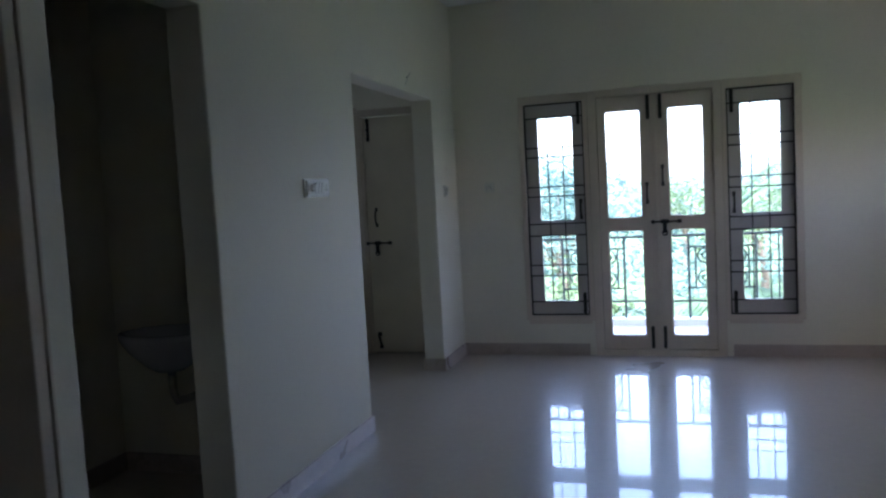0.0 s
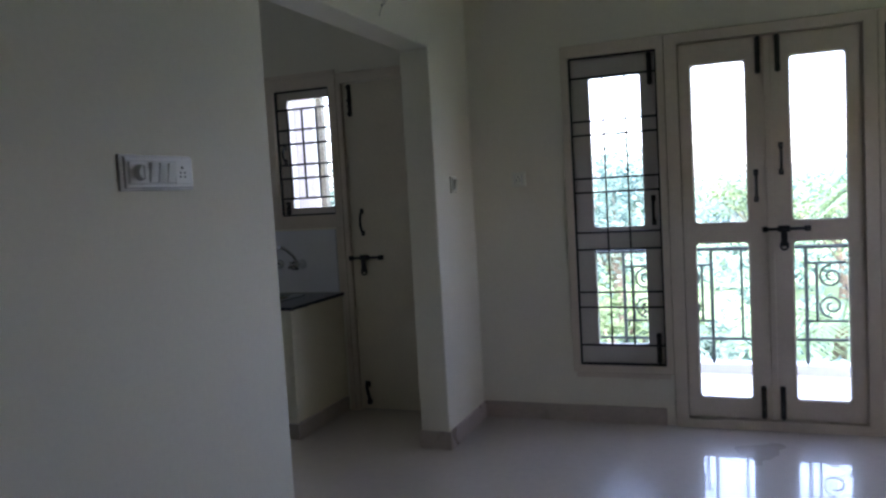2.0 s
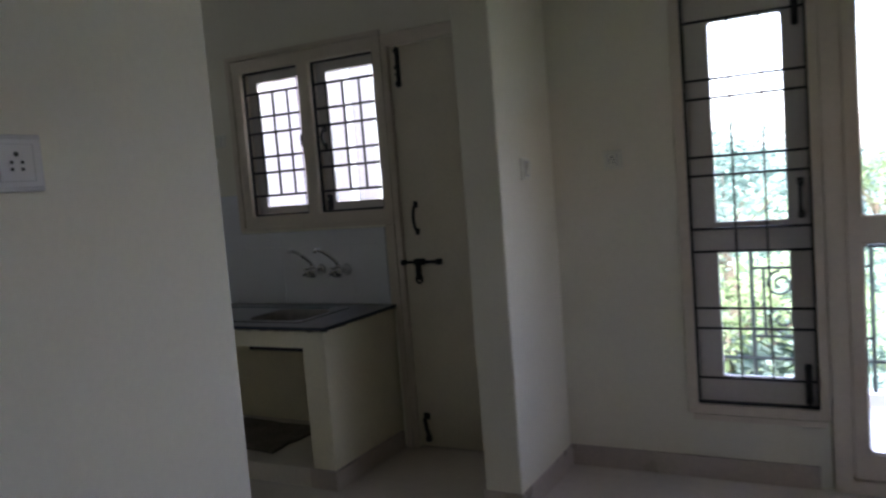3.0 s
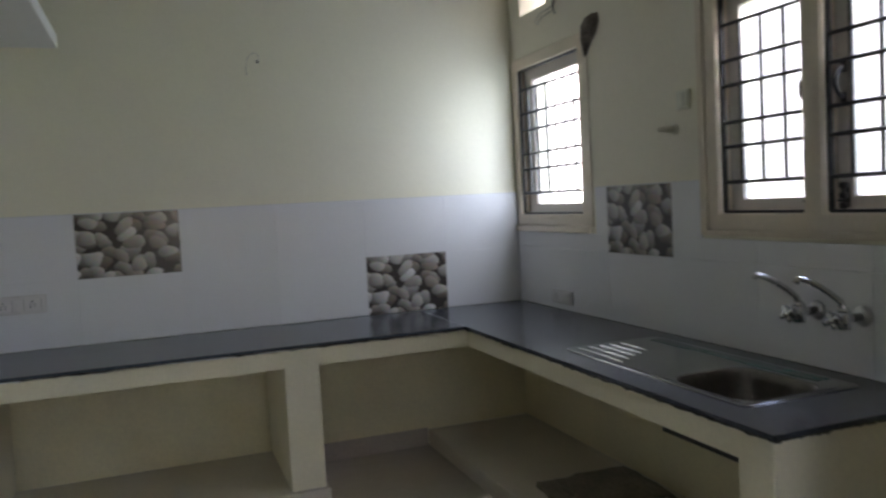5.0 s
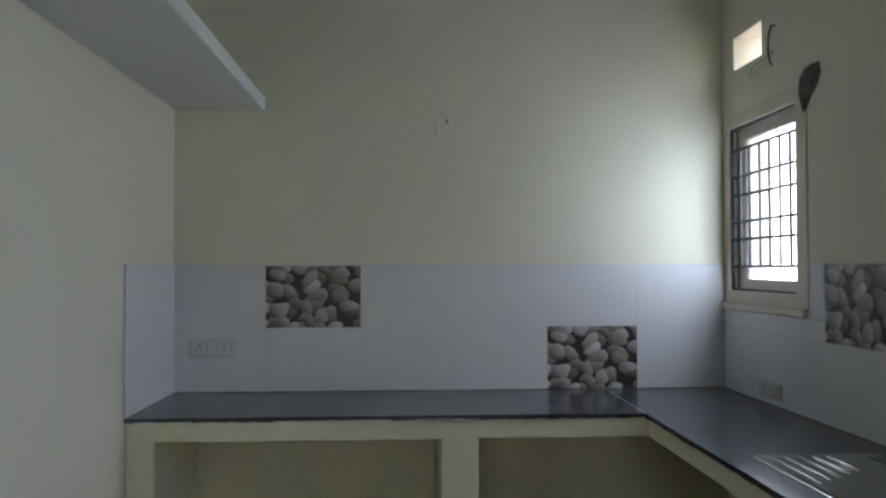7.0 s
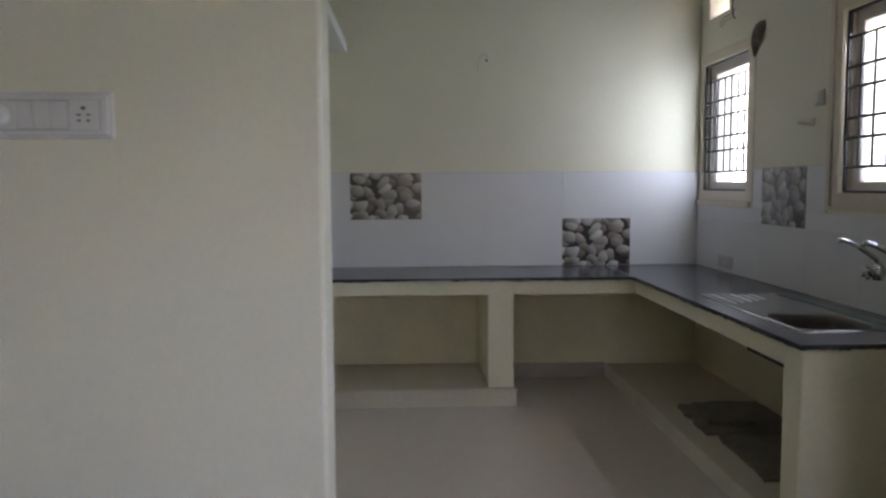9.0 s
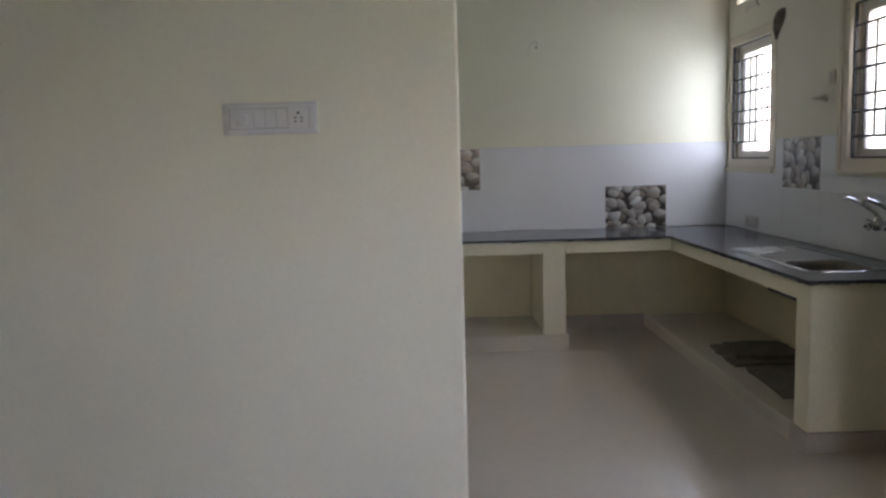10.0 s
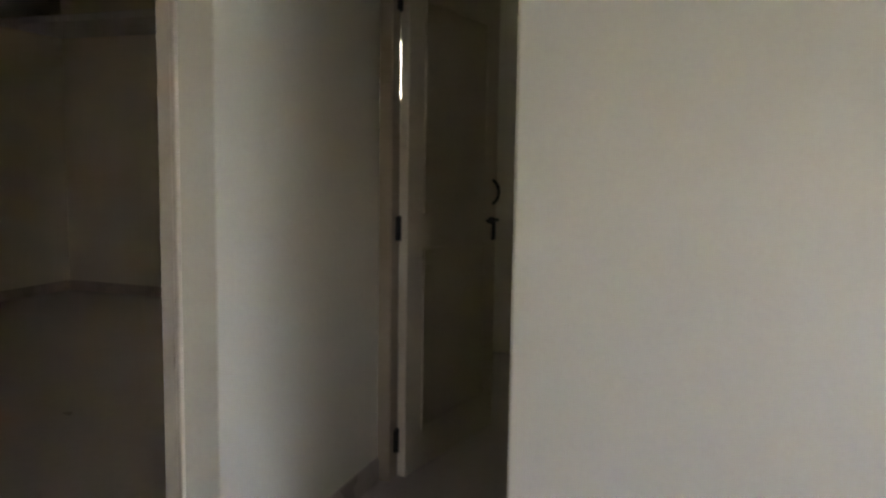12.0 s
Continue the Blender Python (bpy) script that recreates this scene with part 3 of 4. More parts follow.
part("door_frame", fr, WOOD, kd)
leaf = part("door_leaf", boxed(-0.8193, -0.2357, NW + 0.012, NW + 0.05, 0.02, 2.0445, bevel=0.003), LEAF, kd, "dull cream flush door leaf")
tower_bolt(leaf, -0.772, NW + 0.012, 1.845, 2.034)
pull_handle(leaf, -0.735, NW + 0.012, 1.125, 1.26)
slide_bolt(leaf, -0.835, -0.61, NW + 0.012, 0.972, 0.865)
bm = tube(bmesh.new(), [(-0.768, NW + 0.006, 0.178), (-0.765, NW - 0.02, 0.17), (-0.75, NW - 0.035, 0.13), (-0.735, NW - 0.04, 0.085)], 0.011, 8)
box(bm, -0.785, -0.75, NW + 0.002, NW + 0.012, 0.16, 0.195, bevel=0.003, segments=1)
box(bm, -0.752, -0.724, NW - 0.052, NW - 0.026, 0.062, 0.095, bevel=0.005, segments=1)
part("door_stop", bm, IRON, leaf, "black iron door stop")

part("threshold", boxed(-0.819, -0.236, NW + 0.051, NW + 0.115, 0.0, 0.03, bevel=0.003), WOOD, kd)
part("architrave", boxed(-0.907, -0.8535, NW - 0.018, NW, 0.7625, 1.1695, bevel=0.003), WOOD, kd)
part("architrave", boxed(-0.882, -0.8535, NW - 0.018, NW, 0.0, 0.7615, bevel=0.003), WOOD, kd)

# small kitchen window in the corner
sw = thing("window_4", "small cream kitchen window with iron bars in the corner", "window", kind="structure")
part("window_frame", ring(-3.449, -2.648, 1.191, 2.109, -3.395, -2.742, 1.25, 2.047, NW - 0.004, NW + 0.12), WOOD, sw)
part("sash", ring(-3.392, -2.745, 1.253, 2.044, -3.305, -2.795, 1.305, 1.985, NW + 0.042, NW + 0.075), SASH, sw, "pale painted wooden sash")
pane(sw, -3.305, -2.795, NW + 0.058, 1.305, 1.985)
grille(sw, -3.395, -2.742, 1.25, 2.047, NW + 0.01, (1.935, 1.805, 1.712, 1.583, 1.498, 1.367), [-3.309, -3.212, -3.107, -3.012, -2.916, -2.825], r=0.0075)
board("window_sill", sw, WOOD, -3.445, -2.66, NW - 0.022, NW - 0.0125, 1.158, 1.191, bevel=0.004)


def hinge(parent, x, y, z):
    bm = rod(bmesh.new(), (x, y, z - 0.048), (x, y, z + 0.048), 0.009, 8)
    box(bm, x - 0.022, x + 0.001, y - 0.006, y + 0.004, z - 0.045, z + 0.045, bevel=0.001, segments=1)
    part("hinge", bm, IRON, parent, "black iron hinge")


def open_door(name, label, hinge_at, yaw, width, height=2.04, start=0.012):
    """A door leaf swung about its hinge; in its own axes it runs along +x from the hinge, thickness along y."""
    leaf = thing(name, label, "door", (hinge_at[0], hinge_at[1], 0), kind="structure")
    leaf.rotation_euler = (0, 0, radians(yaw))
    part("door_leaf", boxed(start, width, -0.018, 0.018, 0.022, height, bevel=0.004), LEAF, leaf)
    for z0, z1 in ((0.18, 0.92), (1.06, height - 0.14)):
        for y in (-0.0185, 0.0185):
            bm = ring(0.12, width - 0.1, z0, z1, 0.145, width - 0.125, z0 + 0.025, z1 - 0.025, y - 0.004, y + 0.004, bevel=0.003)
            part("panel_moulding", bm, LEAF, leaf)
    for z in (0.167, 1.006, 1.866):
        hinge(leaf, 0.004, 0.019, z)
    return leaf


cd = open_door("door_3", "half-open cream panelled door with black hinges and bolt", (-1.055, 3.372), 169.5, 0.78, start=0.004)
# iron furniture on its corridor side
bm = tube(bmesh.new(), [(0.735, 0.02 + 0.03 * math.sin(math.pi * k / 8) ** 0.6, 1.08 + 0.11 * k / 8) for k in range(9)], 0.007, 8)
hm = rod(bmesh.new(), (0.665, -0.03, 1.005), (0.775, -0.03, 1.005), 0.0075, 8)
box(hm, 0.695, 0.735, -0.034, -0.018, 0.99, 1.02, bevel=0.003, segments=1)
box(hm, 0.705, 0.727, -0.044, -0.03, 0.915, 1.0, bevel=0.003, segments=1)
part("slide_bolt", hm, IRON, cd, "black iron sliding bolt")
for v in bm.verts:
    v.co.y = -v.co.y
part("handle", bm, IRON, cd, "black iron pull handle", True)
df = thing("door_frame_corridor", "brown-cream wooden door frame at the corridor end", "door frame", kind="structure")
part("post", boxed(-1.088, -1.012, 3.2885, 3.345, 0.0, 2.10, bevel=0.005), BROWN, df)
part("post", boxed(-1.205, -1.07, 4.005, 4.058, 0.0, 2.10, bevel=0.005), BROWN, df)
part("head", boxed(-1.205, -1.07, 3.351, 4.004, 2.045, 2.098, bevel=0.005), BROWN, df)

bf = thing("door_frame_bedroom", "cream wooden door frame in the hall wall", "door frame", kind="structure")
part("post", boxed(PW - 0.004, 0.010, 3.118, 3.164, 0.0, 2.10, bevel=0.005), WOOD, bf)
part("bead", boxed(0.0005, 0.016, 3.166, 3.18, 0.0, 2.115, bevel=0.004), WOOD, bf)
part("post", boxed(PW - 0.004, 0.010, 2.241, 2.29, 0.0, 2.10, bevel=0.005), WOOD, bf)
part("head", boxed(PW - 0.004, 0.010, 2.291, 3.117, 2.045, 2.099, bevel=0.005), WOOD, bf)
bd = open_door("door_4", "cream panelled bedroom door standing open against the wall", (PW - 0.03, 3.085), 178.0, 0.80)

# ---------------------------------------------------------------- kitchen fittings
tagged(link("loft_slab", boxed(KB, PW, KS, 5.286, 2.14, 2.205, bevel=0.006), WHITE), "white plastered concrete loft slab along the kitchen wall", "loft shelf", kind="structure")
tagged(link("loft_slab", boxed(-4.2, -3.5, -1.43, 2.2, 2.42, 2.48, bevel=0.006), WHITE), "white plastered concrete loft slab in the bedroom", "loft shelf", kind="structure")

FX, FY = -2.815, 6.985      # front of the masonry below the two counters
cb = thing("counter_base", "cream plastered masonry counter base with open bays", "counter base", (KB, KS, 0))


def under(name, mat, *d, bevel=0.006):
    ob = part(name, boxed(*d, bevel=bevel), mat, cb)
    ob.matrix_parent_inverse = Matrix.Translation((-KB, -KS, 0))
    return ob


bm = slab_grid([KB, FX, -1.49, -1.14, -0.905], [KS, FY, 7.1, 7.42, NW - 0.001], lambda u, v: (u < FX or v > FY) and not (-1.49 < u < -1.14 and 7.1 < v < 7.42), 0.66, 0.745, "z")
bmesh.ops.recalc_face_normals(bm, faces=bm.faces)
bmesh.ops.bevel(bm, geom=[e for e in bm.edges if len(e.link_faces) == 2 and abs(e.calc_face_angle(0)) > 1.0], offset=0.006, segments=2, affect="EDGES")
slab = part("slab", bm, BASE, cb)
slab.matrix_parent_inverse = Matrix.Translation((-KB, -KS, 0))
under("support_wall", BASE, KB, FX + 0.001, KS + 0.001, 4.965, 0.115, 0.744)
under("support_wall", BASE, KB, FX + 0.001, 6.125, 6.277, 0.115, 0.744)
under("support_wall", BASE, -1.03, -0.904, FY - 0.001, NW - 0.002, 0.1, 0.7445)
under("skirting", SKIRT, -1.045, -0.895, FY - 0.012, NW - 0.014, 0.0, 0.099, bevel=0.003)
under("plinth", PLINTH, KB, FX + 0.022, KS + 0.001, 6.292, 0.001, 0.114, bevel=0.004)
under("bay_lining", BAY, KB, KB + 0.004, 4.966, 6.124, 0.115, 0.6595, bevel=0)
under("bay_lining", BAY, KB, KB + 0.004, 6.278, NW - 0.006, 0.1005, 0.6595, bevel=0)
under("bay_lining", BAY, KB + 0.005, -1.031, NW - 0.005, NW - 0.0012, 0.1, 0.6595, bevel=0)
under("plinth", PLINTH, KB + 0.013, -1.046, FY - 0.006, NW - 0.001, 0.001, 0.099, bevel=0.004)

# granite worktop with ragged front edge, cut out for the sink
wt_us = [KB, -2.797, -1.49, -1.14, -0.885]
wt_vs = [KS, 6.966, 7.1, 7.42, NW - 0.001]
bm = slab_grid(wt_us, wt_vs, lambda u, v: (u < -2.797 or v > 6.966) and not (-1.49 < u < -1.14 and 7.1 < v < 7.42), 0.7455, CT, "z")
bmesh.ops.recalc_face_normals(bm, faces=bm.faces)
bmesh.ops.bevel(bm, geom=[e for e in bm.edges if len(e.link_faces) == 2 and abs(e.calc_face_angle(0)) > 1.0], offset=0.0025, segments=2, affect="EDGES")
worktop = tagged(link("worktop", bm, GRANITE), "polished black granite L-shaped kitchen worktop", "worktop")


def chipped_edge(p, q, out, steps=70):
    """An uneven cement and stone lip under the front edge of the worktop."""
    bm = bmesh.new()
    p, q, out = Vector(p), Vector(q), Vector(out)
    rows = []
    rng = random.Random(5)
    for k in range(steps + 1):
        c = p.lerp(q, k / steps)
        d = 0.0005 + 0.002 * rng.random()
        h = 0.001 + 0.005 * rng.random() ** 3
        rows.append([bm.verts.new(c + out * d + Vector((0, 0, 0.002))), bm.verts.new(c + out * d + Vector((0, 0, -h))), bm.verts.new(c - out * 0.02 + Vector((0, 0, -h))),
                     bm.verts.new(c - out * 0.02 + Vector((0, 0, 0.002)))])
    for a, b in zip(rows, rows[1:]):
        for i in range(4):
            bm.faces.new((a[i], a[(i + 1) % 4], b[(i + 1) % 4], b[i]))
    bm.faces.new(rows[0]), bm.faces.new(rows[-1])
    return bm


for a, b, o in (((-2.798, 4.852, 0.7455), (-2.798, 6.966, 0.7455), (1, 0, 0)), ((-2.798, 6.967, 0.7455), (-0.886, 6.967, 0.7455), (0, -1, 0)), ((-0.886, 6.967, 0.7455), (-0.886, 7.58, 0.7455), (1, 0, 0))):
    part("rough_edge", chipped_edge(a, b, o), ROUGH_STONE, worktop, "chipped unpolished granite edge")

def mortar_smear(p, q, out, seed, steps=40):
    """Pale mortar squeezed out in patches below the worktop edge."""
    bm = bmesh.new()
    p, q, out = Vector(p), Vector(q), Vector(out)
    rng = random.Random(seed)
    swell = 0.5
    rows = []
    for k in range(steps + 1):
        c = p.lerp(q, k / steps)
        swell = min(1.0, max(0.0, swell + rng.uniform(-0.45, 0.45)))
        d, h = 0.001 + 0.004 * swell, 0.002 + 0.009 * swell * rng.uniform(0.6, 1.0)
        rows.append([bm.verts.new(c + out * d * 0.6 + Vector((0, 0, 0.0005))), bm.verts.new(c + out * d + Vector((0, 0, -h * 0.5))), bm.verts.new(c - out * 0.018 + Vector((0, 0, -h))),
                     bm.verts.new(c - out * 0.018 + Vector((0, 0, 0.0005)))])
    for a, b in zip(rows, rows[1:]):
        for i in range(4):
            bm.faces.new((a[i], a[(i + 1) % 4], b[(i + 1) % 4], b[i]))
    bm.faces.new(rows[0]), bm.faces.new(rows[-1])
    return bm


for k, (y0, y1) in enumerate(((4.862, 5.12), (5.62, 5.92), (6.0, 6.22))):
    part("mortar_smear", mortar_smear((-2.797, y0, 0.745), (-2.797, y1, 0.745), (1, 0, 0), 30 + k), WHITE, worktop, "pale mortar squeezed from the joint")
part("slab_joint", boxed(KB + 0.012, -2.8, 6.9665, 6.969, CT + 0.0001, CT + 0.0006), MODULE_BED, worktop, "thin pale joint between granite slabs")

# steel sink
sink = thing("kitchen_sink", "stainless steel single-bowl sink with ridged drainboard set in granite", "sink", (-1.6, 7.3, CT))


def sink_part(name, bm, mat, label="", smooth=False):
    ob = part(name, bm, mat, sink, label, smooth)
    ob.matrix_parent_inverse = Matrix.Translation((1.6, -7.3, -CT))
    return ob


bx0, bx1, by0, by1 = -1.478, -1.132, 7.105, 7.405
def round_loop(bm, x0, x1, y0, y1, r, z, n=6):
    pts = []
    for cx, cy, a0 in ((x1 - r, y1 - r, 0), (x0 + r, y1 - r, 90), (x0 + r, y0 + r, 180), (x1 - r, y0 + r, 270)):
        for k in range(n):
            a = radians(a0 + 90.0 * k / (n - 1))
            pts.append(bm.verts.new((cx + r * math.cos(a), cy + r * math.sin(a), z)))
    return pts


def skin(bm, loops, closed=False):
    for a, b in zip(loops, loops[1:]):
        for i in range(len(a)):
            j = (i + 1) % len(a)
            bm.faces.new((a[i], a[j], b[j], b[i]))
    if closed:
        bm.faces.new(loops[-1])
    bmesh.ops.recalc_face_normals(bm, faces=bm.faces)
    return bm


# pressed deck: rolled outer rim, shallow tray, lip round the bowl
bm = bmesh.new()
dx0, dx1, dy0, dy1 = -2.07, -1.10, 7.075, 7.5
deck = [round_loop(bm, dx0 + i, dx1 - i, dy0 + i, dy1 - i, 0.035 - i * 0.5, CT + z)
        for i, z in ((0.0, 0.0008), (0.001, 0.0026), (0.004, 0.0038), (0.009, 0.0035), (0.014, 0.003), (0.0185, 0.0028), (0.024, 0.0028))]
lip = [round_loop(bm, bx0 - i, bx1 + i, by0 - i, by1 + i, 0.075 + i, CT + z) for i, z in ((0.019, 0.0028), (0.013, 0.0028), (0.012, 0.003), (0.006, 0.0042), (0.0, 0.001))]
sink_part("deck", skin(bm, deck + lip), STEEL, "", True)


def bowl_mesh():
    bm = bmesh.new()
    return skin(bm, [round_loop(bm, bx0 + i, bx1 - i, by0 + i, by1 - i, 0.075, CT + z)
                     for i, z in ((0.0, 0.0012), (0.003, -0.004), (0.006, -0.03), (0.014, -0.13), (0.032, -0.155), (0.062, -0.16))], True)


sink_part("bowl", bowl_mesh(), BOWL_STEEL, "deep brushed steel bowl", True)
sink_part("waste", rod(bmesh.new(), (-1.305, 7.255, CT - 0.162), (-1.305, 7.255, CT - 0.152), 0.035, 20), CHROME, "round steel waste")
for k in range(5):
    y = 7.125 + 0.046 * k
    xe = -1.74 - 0.03 * k
    pts = [(-2.04, y, CT + 0.001), (-2.02, y, CT + 0.0038), (xe - 0.03, y, CT + 0.0034), (xe, y, CT + 0.001)]
    sink_part("drain_ridge", tube(bmesh.new(), pts, 0.0034, 8), STEEL_RIDGE, "", True)
film = bmesh.new()
rng = random.Random(8)
edge = [(-2.02 + 0.09 * k, rng.uniform(0.0, 0.014), rng.uniform(0.0, 0.012)) for k in range(10)]
rows = [[film.verts.new((x, y, CT + z)) for x, y, z in ((x, 7.432 + a, 0.0032), (x, 7.478 + b, 0.0032), (x, 7.478 + b, 0.0042), (x, 7.432 + a, 0.0042))] for x, a, b in edge]
for p, q in zip(rows, rows[1:]):
    for i in range(4):
        film.faces.new((p[i], p[(i + 1) % 4], q[(i + 1) % 4], q[i]))
film.faces.new(rows[0]), film.faces.new(rows[-1])
sink_part("film_strip", film, TEAL_FILM, "torn strip of teal protective film")
tagged(link("timber_shim", boxed(-1.36, -1.035, 7.0, 7.07, 0.64, 0.659, bevel=0.003), ROUGH_STONE), "dark rough timber strip wedged beneath the worktop edge", "timber strip")


def wall_tap(x):
    t = thing("wall_tap", "chrome wall tap with a long swivel spout above the sink", "tap", (x, NW, 0.945), "kitchen taps")
    part("flange", rod(bmesh.new(), (0, -0.009, 0), (0, -0.02, 0), 0.032, 20, 0.024), CHROME, t, "", True)
    bm = rod(bmesh.new(), (0, -0.02, 0), (0, -0.11, 0), 0.0135, 14)
    rod(bm, (0, -0.085, -0.03), (0, -0.085, 0.02), 0.02, 16)
    rod(bm, (0, -0.085, 0.02), (0, -0.085, 0.036), 0.02, 16, 0.013)
    part("body", bm, CHROME, t, "", True)
    bm = rod(bmesh.new(), (0, -0.108, 0), (0, -0.124, 0), 0.017, 14, 0.024)
    for a in range(4):
        c, d = math.cos(math.pi * a / 2 + 0.5) * 0.027, math.sin(math.pi * a / 2 + 0.5) * 0.027
        rod(bm, (0, -0.131, 0), (c, -0.131, d), 0.0075, 8, 0.009)
    rod(bm, (0, -0.124, 0), (0, -0.14, 0), 0.017, 14, 0.011)
    part("knob", bm, CHROME, t, "four-armed chrome knob", True)
    pts = [(0, -0.085, 0.03), (-0.002, -0.093, 0.05), (-0.006, -0.125, 0.075), (-0.011, -0.16, 0.099), (-0.016, -0.193, 0.117), (-0.02, -0.218, 0.126), (-0.022, -0.232, 0.127), (-0.023, -0.238, 0.116)]
    part("spout", tube(bmesh.new(), pts, 0.0095, 10), CHROME, t, "", True)
    return t


tap = wall_tap(-1.338)
copy_thing(tap, pose(-1.172, NW, 0.945))


def switch_plate(name, label, y0, y1, z0, z1, modules, m, plastic=PLATE, rim=PLATE_EDGE):
    """A modular plate built on the x = 0 face, facing +x; m places copies elsewhere."""
    w, h = y1 - y0, z1 - z0
    t = thing(name, label, "switch plate" if modules[0] != "s" or len(modules) > 1 else "socket")
    t.matrix_basis = m
    part("back_box", boxed(0.0005, 0.009, -w / 2, w / 2, -h / 2, h / 2, bevel=0.003), rim, t)
    # flat grey sheet, shade between the modules put into its colour
    part("module_bed", boxed(0.0155, 0.0167, -w / 2 + 0.02, w / 2 - 0.02, -h * 0.33, h * 0.33), MODULE_BED, t, "grey sheet painting the shade between the switches")
    part("cover_frame", boxed(0.0095, 0.016, -w / 2 + 0.012, w / 2 - 0.006, -h / 2 + 0.006, h / 2 - 0.006, bevel=0.003), plastic, t)
    wide = {"k": 1.7, "r": 0.8, "s": 1.5, "b": 1.0}
    total = sum(wide[c] for c in modules)
    u = -w / 2 + 0.022
    unit = (w - 0.044) / total
    for c in modules:
        u1 = u + wide[c] * unit
        um = (u + u1) / 2
        if c == "k":
            part("dial_plate", boxed(0.017, 0.0192, u + 0.002, u1 - 0.002, -h * 0.3, h * 0.3, bevel=0.001), plastic, t)
            bm = rod(bmesh.new(), (0.0195, um, 0), (0.036, um, 0), 0.021, 20, 0.017)
            box(bm, 0.036, 0.04, um - 0.003, um + 0.003, -0.017, 0.017, bevel=0.001, segments=1)
            part("regulator_knob", bm, plastic, t, "white round fan regulator knob")
        elif c == "r":
            bm = boxed(0.017, 0.022, u + 0.002, u1 - 0.002, -h * 0.28, h * 0.28)
            for v in bm.verts:
                if v.co.x > 0.019:
                    v.co.x += 0.007 if v.co.z > 0 else -0.001
            bmesh.ops.bevel(bm, geom=list(bm.edges), offset=0.001, segments=1, affect="EDGES")
            part("rocker", bm, plastic, t)
        else:
            sp = part("socket", boxed(0.017, 0.0195, u + 0.002, u1 - 0.002, -h * 0.32, h * 0.32, bevel=0.001), plastic, t)
            if c == "s":
                for du, dz, r in ((0, 0.0135, 0.0042), (-0.009, 0.0005, 0.003), (0.009, 0.0005, 0.003), (-0.009, -0.0105, 0.003), (0.009, -0.0105, 0.003)):
                    part("socket_hole", rod(bmesh.new(), (0.0175, um + du, dz), (0.0202, um + du, dz), r, 10), DARK, sp, "dark socket hole")
        u = u1
    return t


def on_x(y, z, x=0.0):
    return Matrix.Translation((x, y, z))


def on_y(x, z, y=NW):
    return pose(x, y, z, 0, 0, -90)


switch_plate("switch_plate", "wide white switch plate with fan regulator, rockers and socket", 0, 0.272, 0, 0.092, "krrrs", on_x(4.962, 1.434))
switch_plate("switch_plate", "small cream-white switch plate beside the kitchen opening", 0, 0.085, 0, 0.09, "rr", on_x(7.235, 1.385), PAINTED, PAINTED)
switch_plate("wall_socket", "small cream-white socket on the hall wall", 0, 0.085, 0, 0.085, "s", on_y(0.275, 1.395), PAINTED, PAINTED)
switch_plate("switch_plate", "white three-module switch plate on the kitchen tiles", 0, 0.235, 0, 0.085, "sbs", on_x(5.038, 0.975, KB + 0.009))
switch_plate("wall_socket", "white socket and switch low on the kitchen tiles", 0, 0.2, 0, 0.07, "sb", on_y(-2.965, 0.826, NW - 0.009))
switch_plate("switch_plate", "blank cream painted plate above the kitchen tiles", 0, 0.075, 0, 0.075, "b", on_y(-1.965, 1.69), PAINTED, PAINTED)


def wire_hook(x, y, z, n, s=1.0):
    """A short stub of cable curling out of the wall."""
    t = thing("wire_stub", "short pale cable stub curling out of the wall", "cable", (x, y, z))
    ax = Vector(n)
    side = Vector((0, 1, 0)) if abs(ax.x) > 0.5 else Vector((1, 0, 0))
    pts = []
    for k in range(12):
        a = -0.6 + 4.4 * k / 11
        pts.append(ax * (0.004 + 0.03 * math.sin(math.pi * k / 11)) + side * (0.022 * s * math.cos(a)) + Vector((0, 0, -0.004 * k * s + 0.028 * s * math.sin(a))))
    part("cable", tube(bmesh.new(), [pts[0] - ax * 0.01] + pts, 0.0028, 6), CABLE, t, "", True)
    part("wall_hole", rod(bmesh.new(), pts[0] - ax * 0.004, pts[0] + ax * 0.0015 - ax * pts[0].dot(ax), 0.008, 10), DARK, t)


wire_hook(KB, 6.156, 2.117, (1, 0, 0), 1.5)
wire_hook(0.0, 6.44, 2.19, (1, 0, 0), 1.2)

# hanging cable at the exhaust vent
vc = thing("vent_cable", "dark and pale cables hanging beside the exhaust vent opening", "cable", (-2.9, NW, 2.33))
bm = tube(bmesh.new(), [(-0.01, 0.01, 0.09), (0.02, -0.03, 0.08), (0.035, -0.05, 0.03), (0.03, -0.05, -0.03), (0.0, -0.03, -0.07), (-0.02, -0.01, -0.08)], 0.0045, 6)
part("cable", bm, CABLE_DARK, vc, "dark cable", True)
bm = tube(bmesh.new(), [(-0.02, -0.003, -0.02), (-0.05, -0.03, -0.05), (-0.11, -0.04, -0.055), (-0.16, -0.04, -0.075), (-0.19, -0.03, -0.09), (-0.17, -0.03, -0.1), (-0.12, -0.03, -0.075), (-0.06, -0.01, -0.06)], 0.004, 6)
part("cable", bm, CABLE, vc, "pale cable", True)

# knocked-out patch of plaster over the small window
bm = bmesh.new()
rng = random.Random(11)
outline = [(-2.70, 2.135), (-2.66, 2.165), (-2.60, 2.172), (-2.545, 2.165), (-2.535, 2.125), (-2.56, 2.08), (-2.61, 2.04), (-2.655, 1.99), (-2.675, 1.985), (-2.69, 2.05)]
outer = [bm.verts.new((x, NW - 0.003, z)) for x, z in outline]
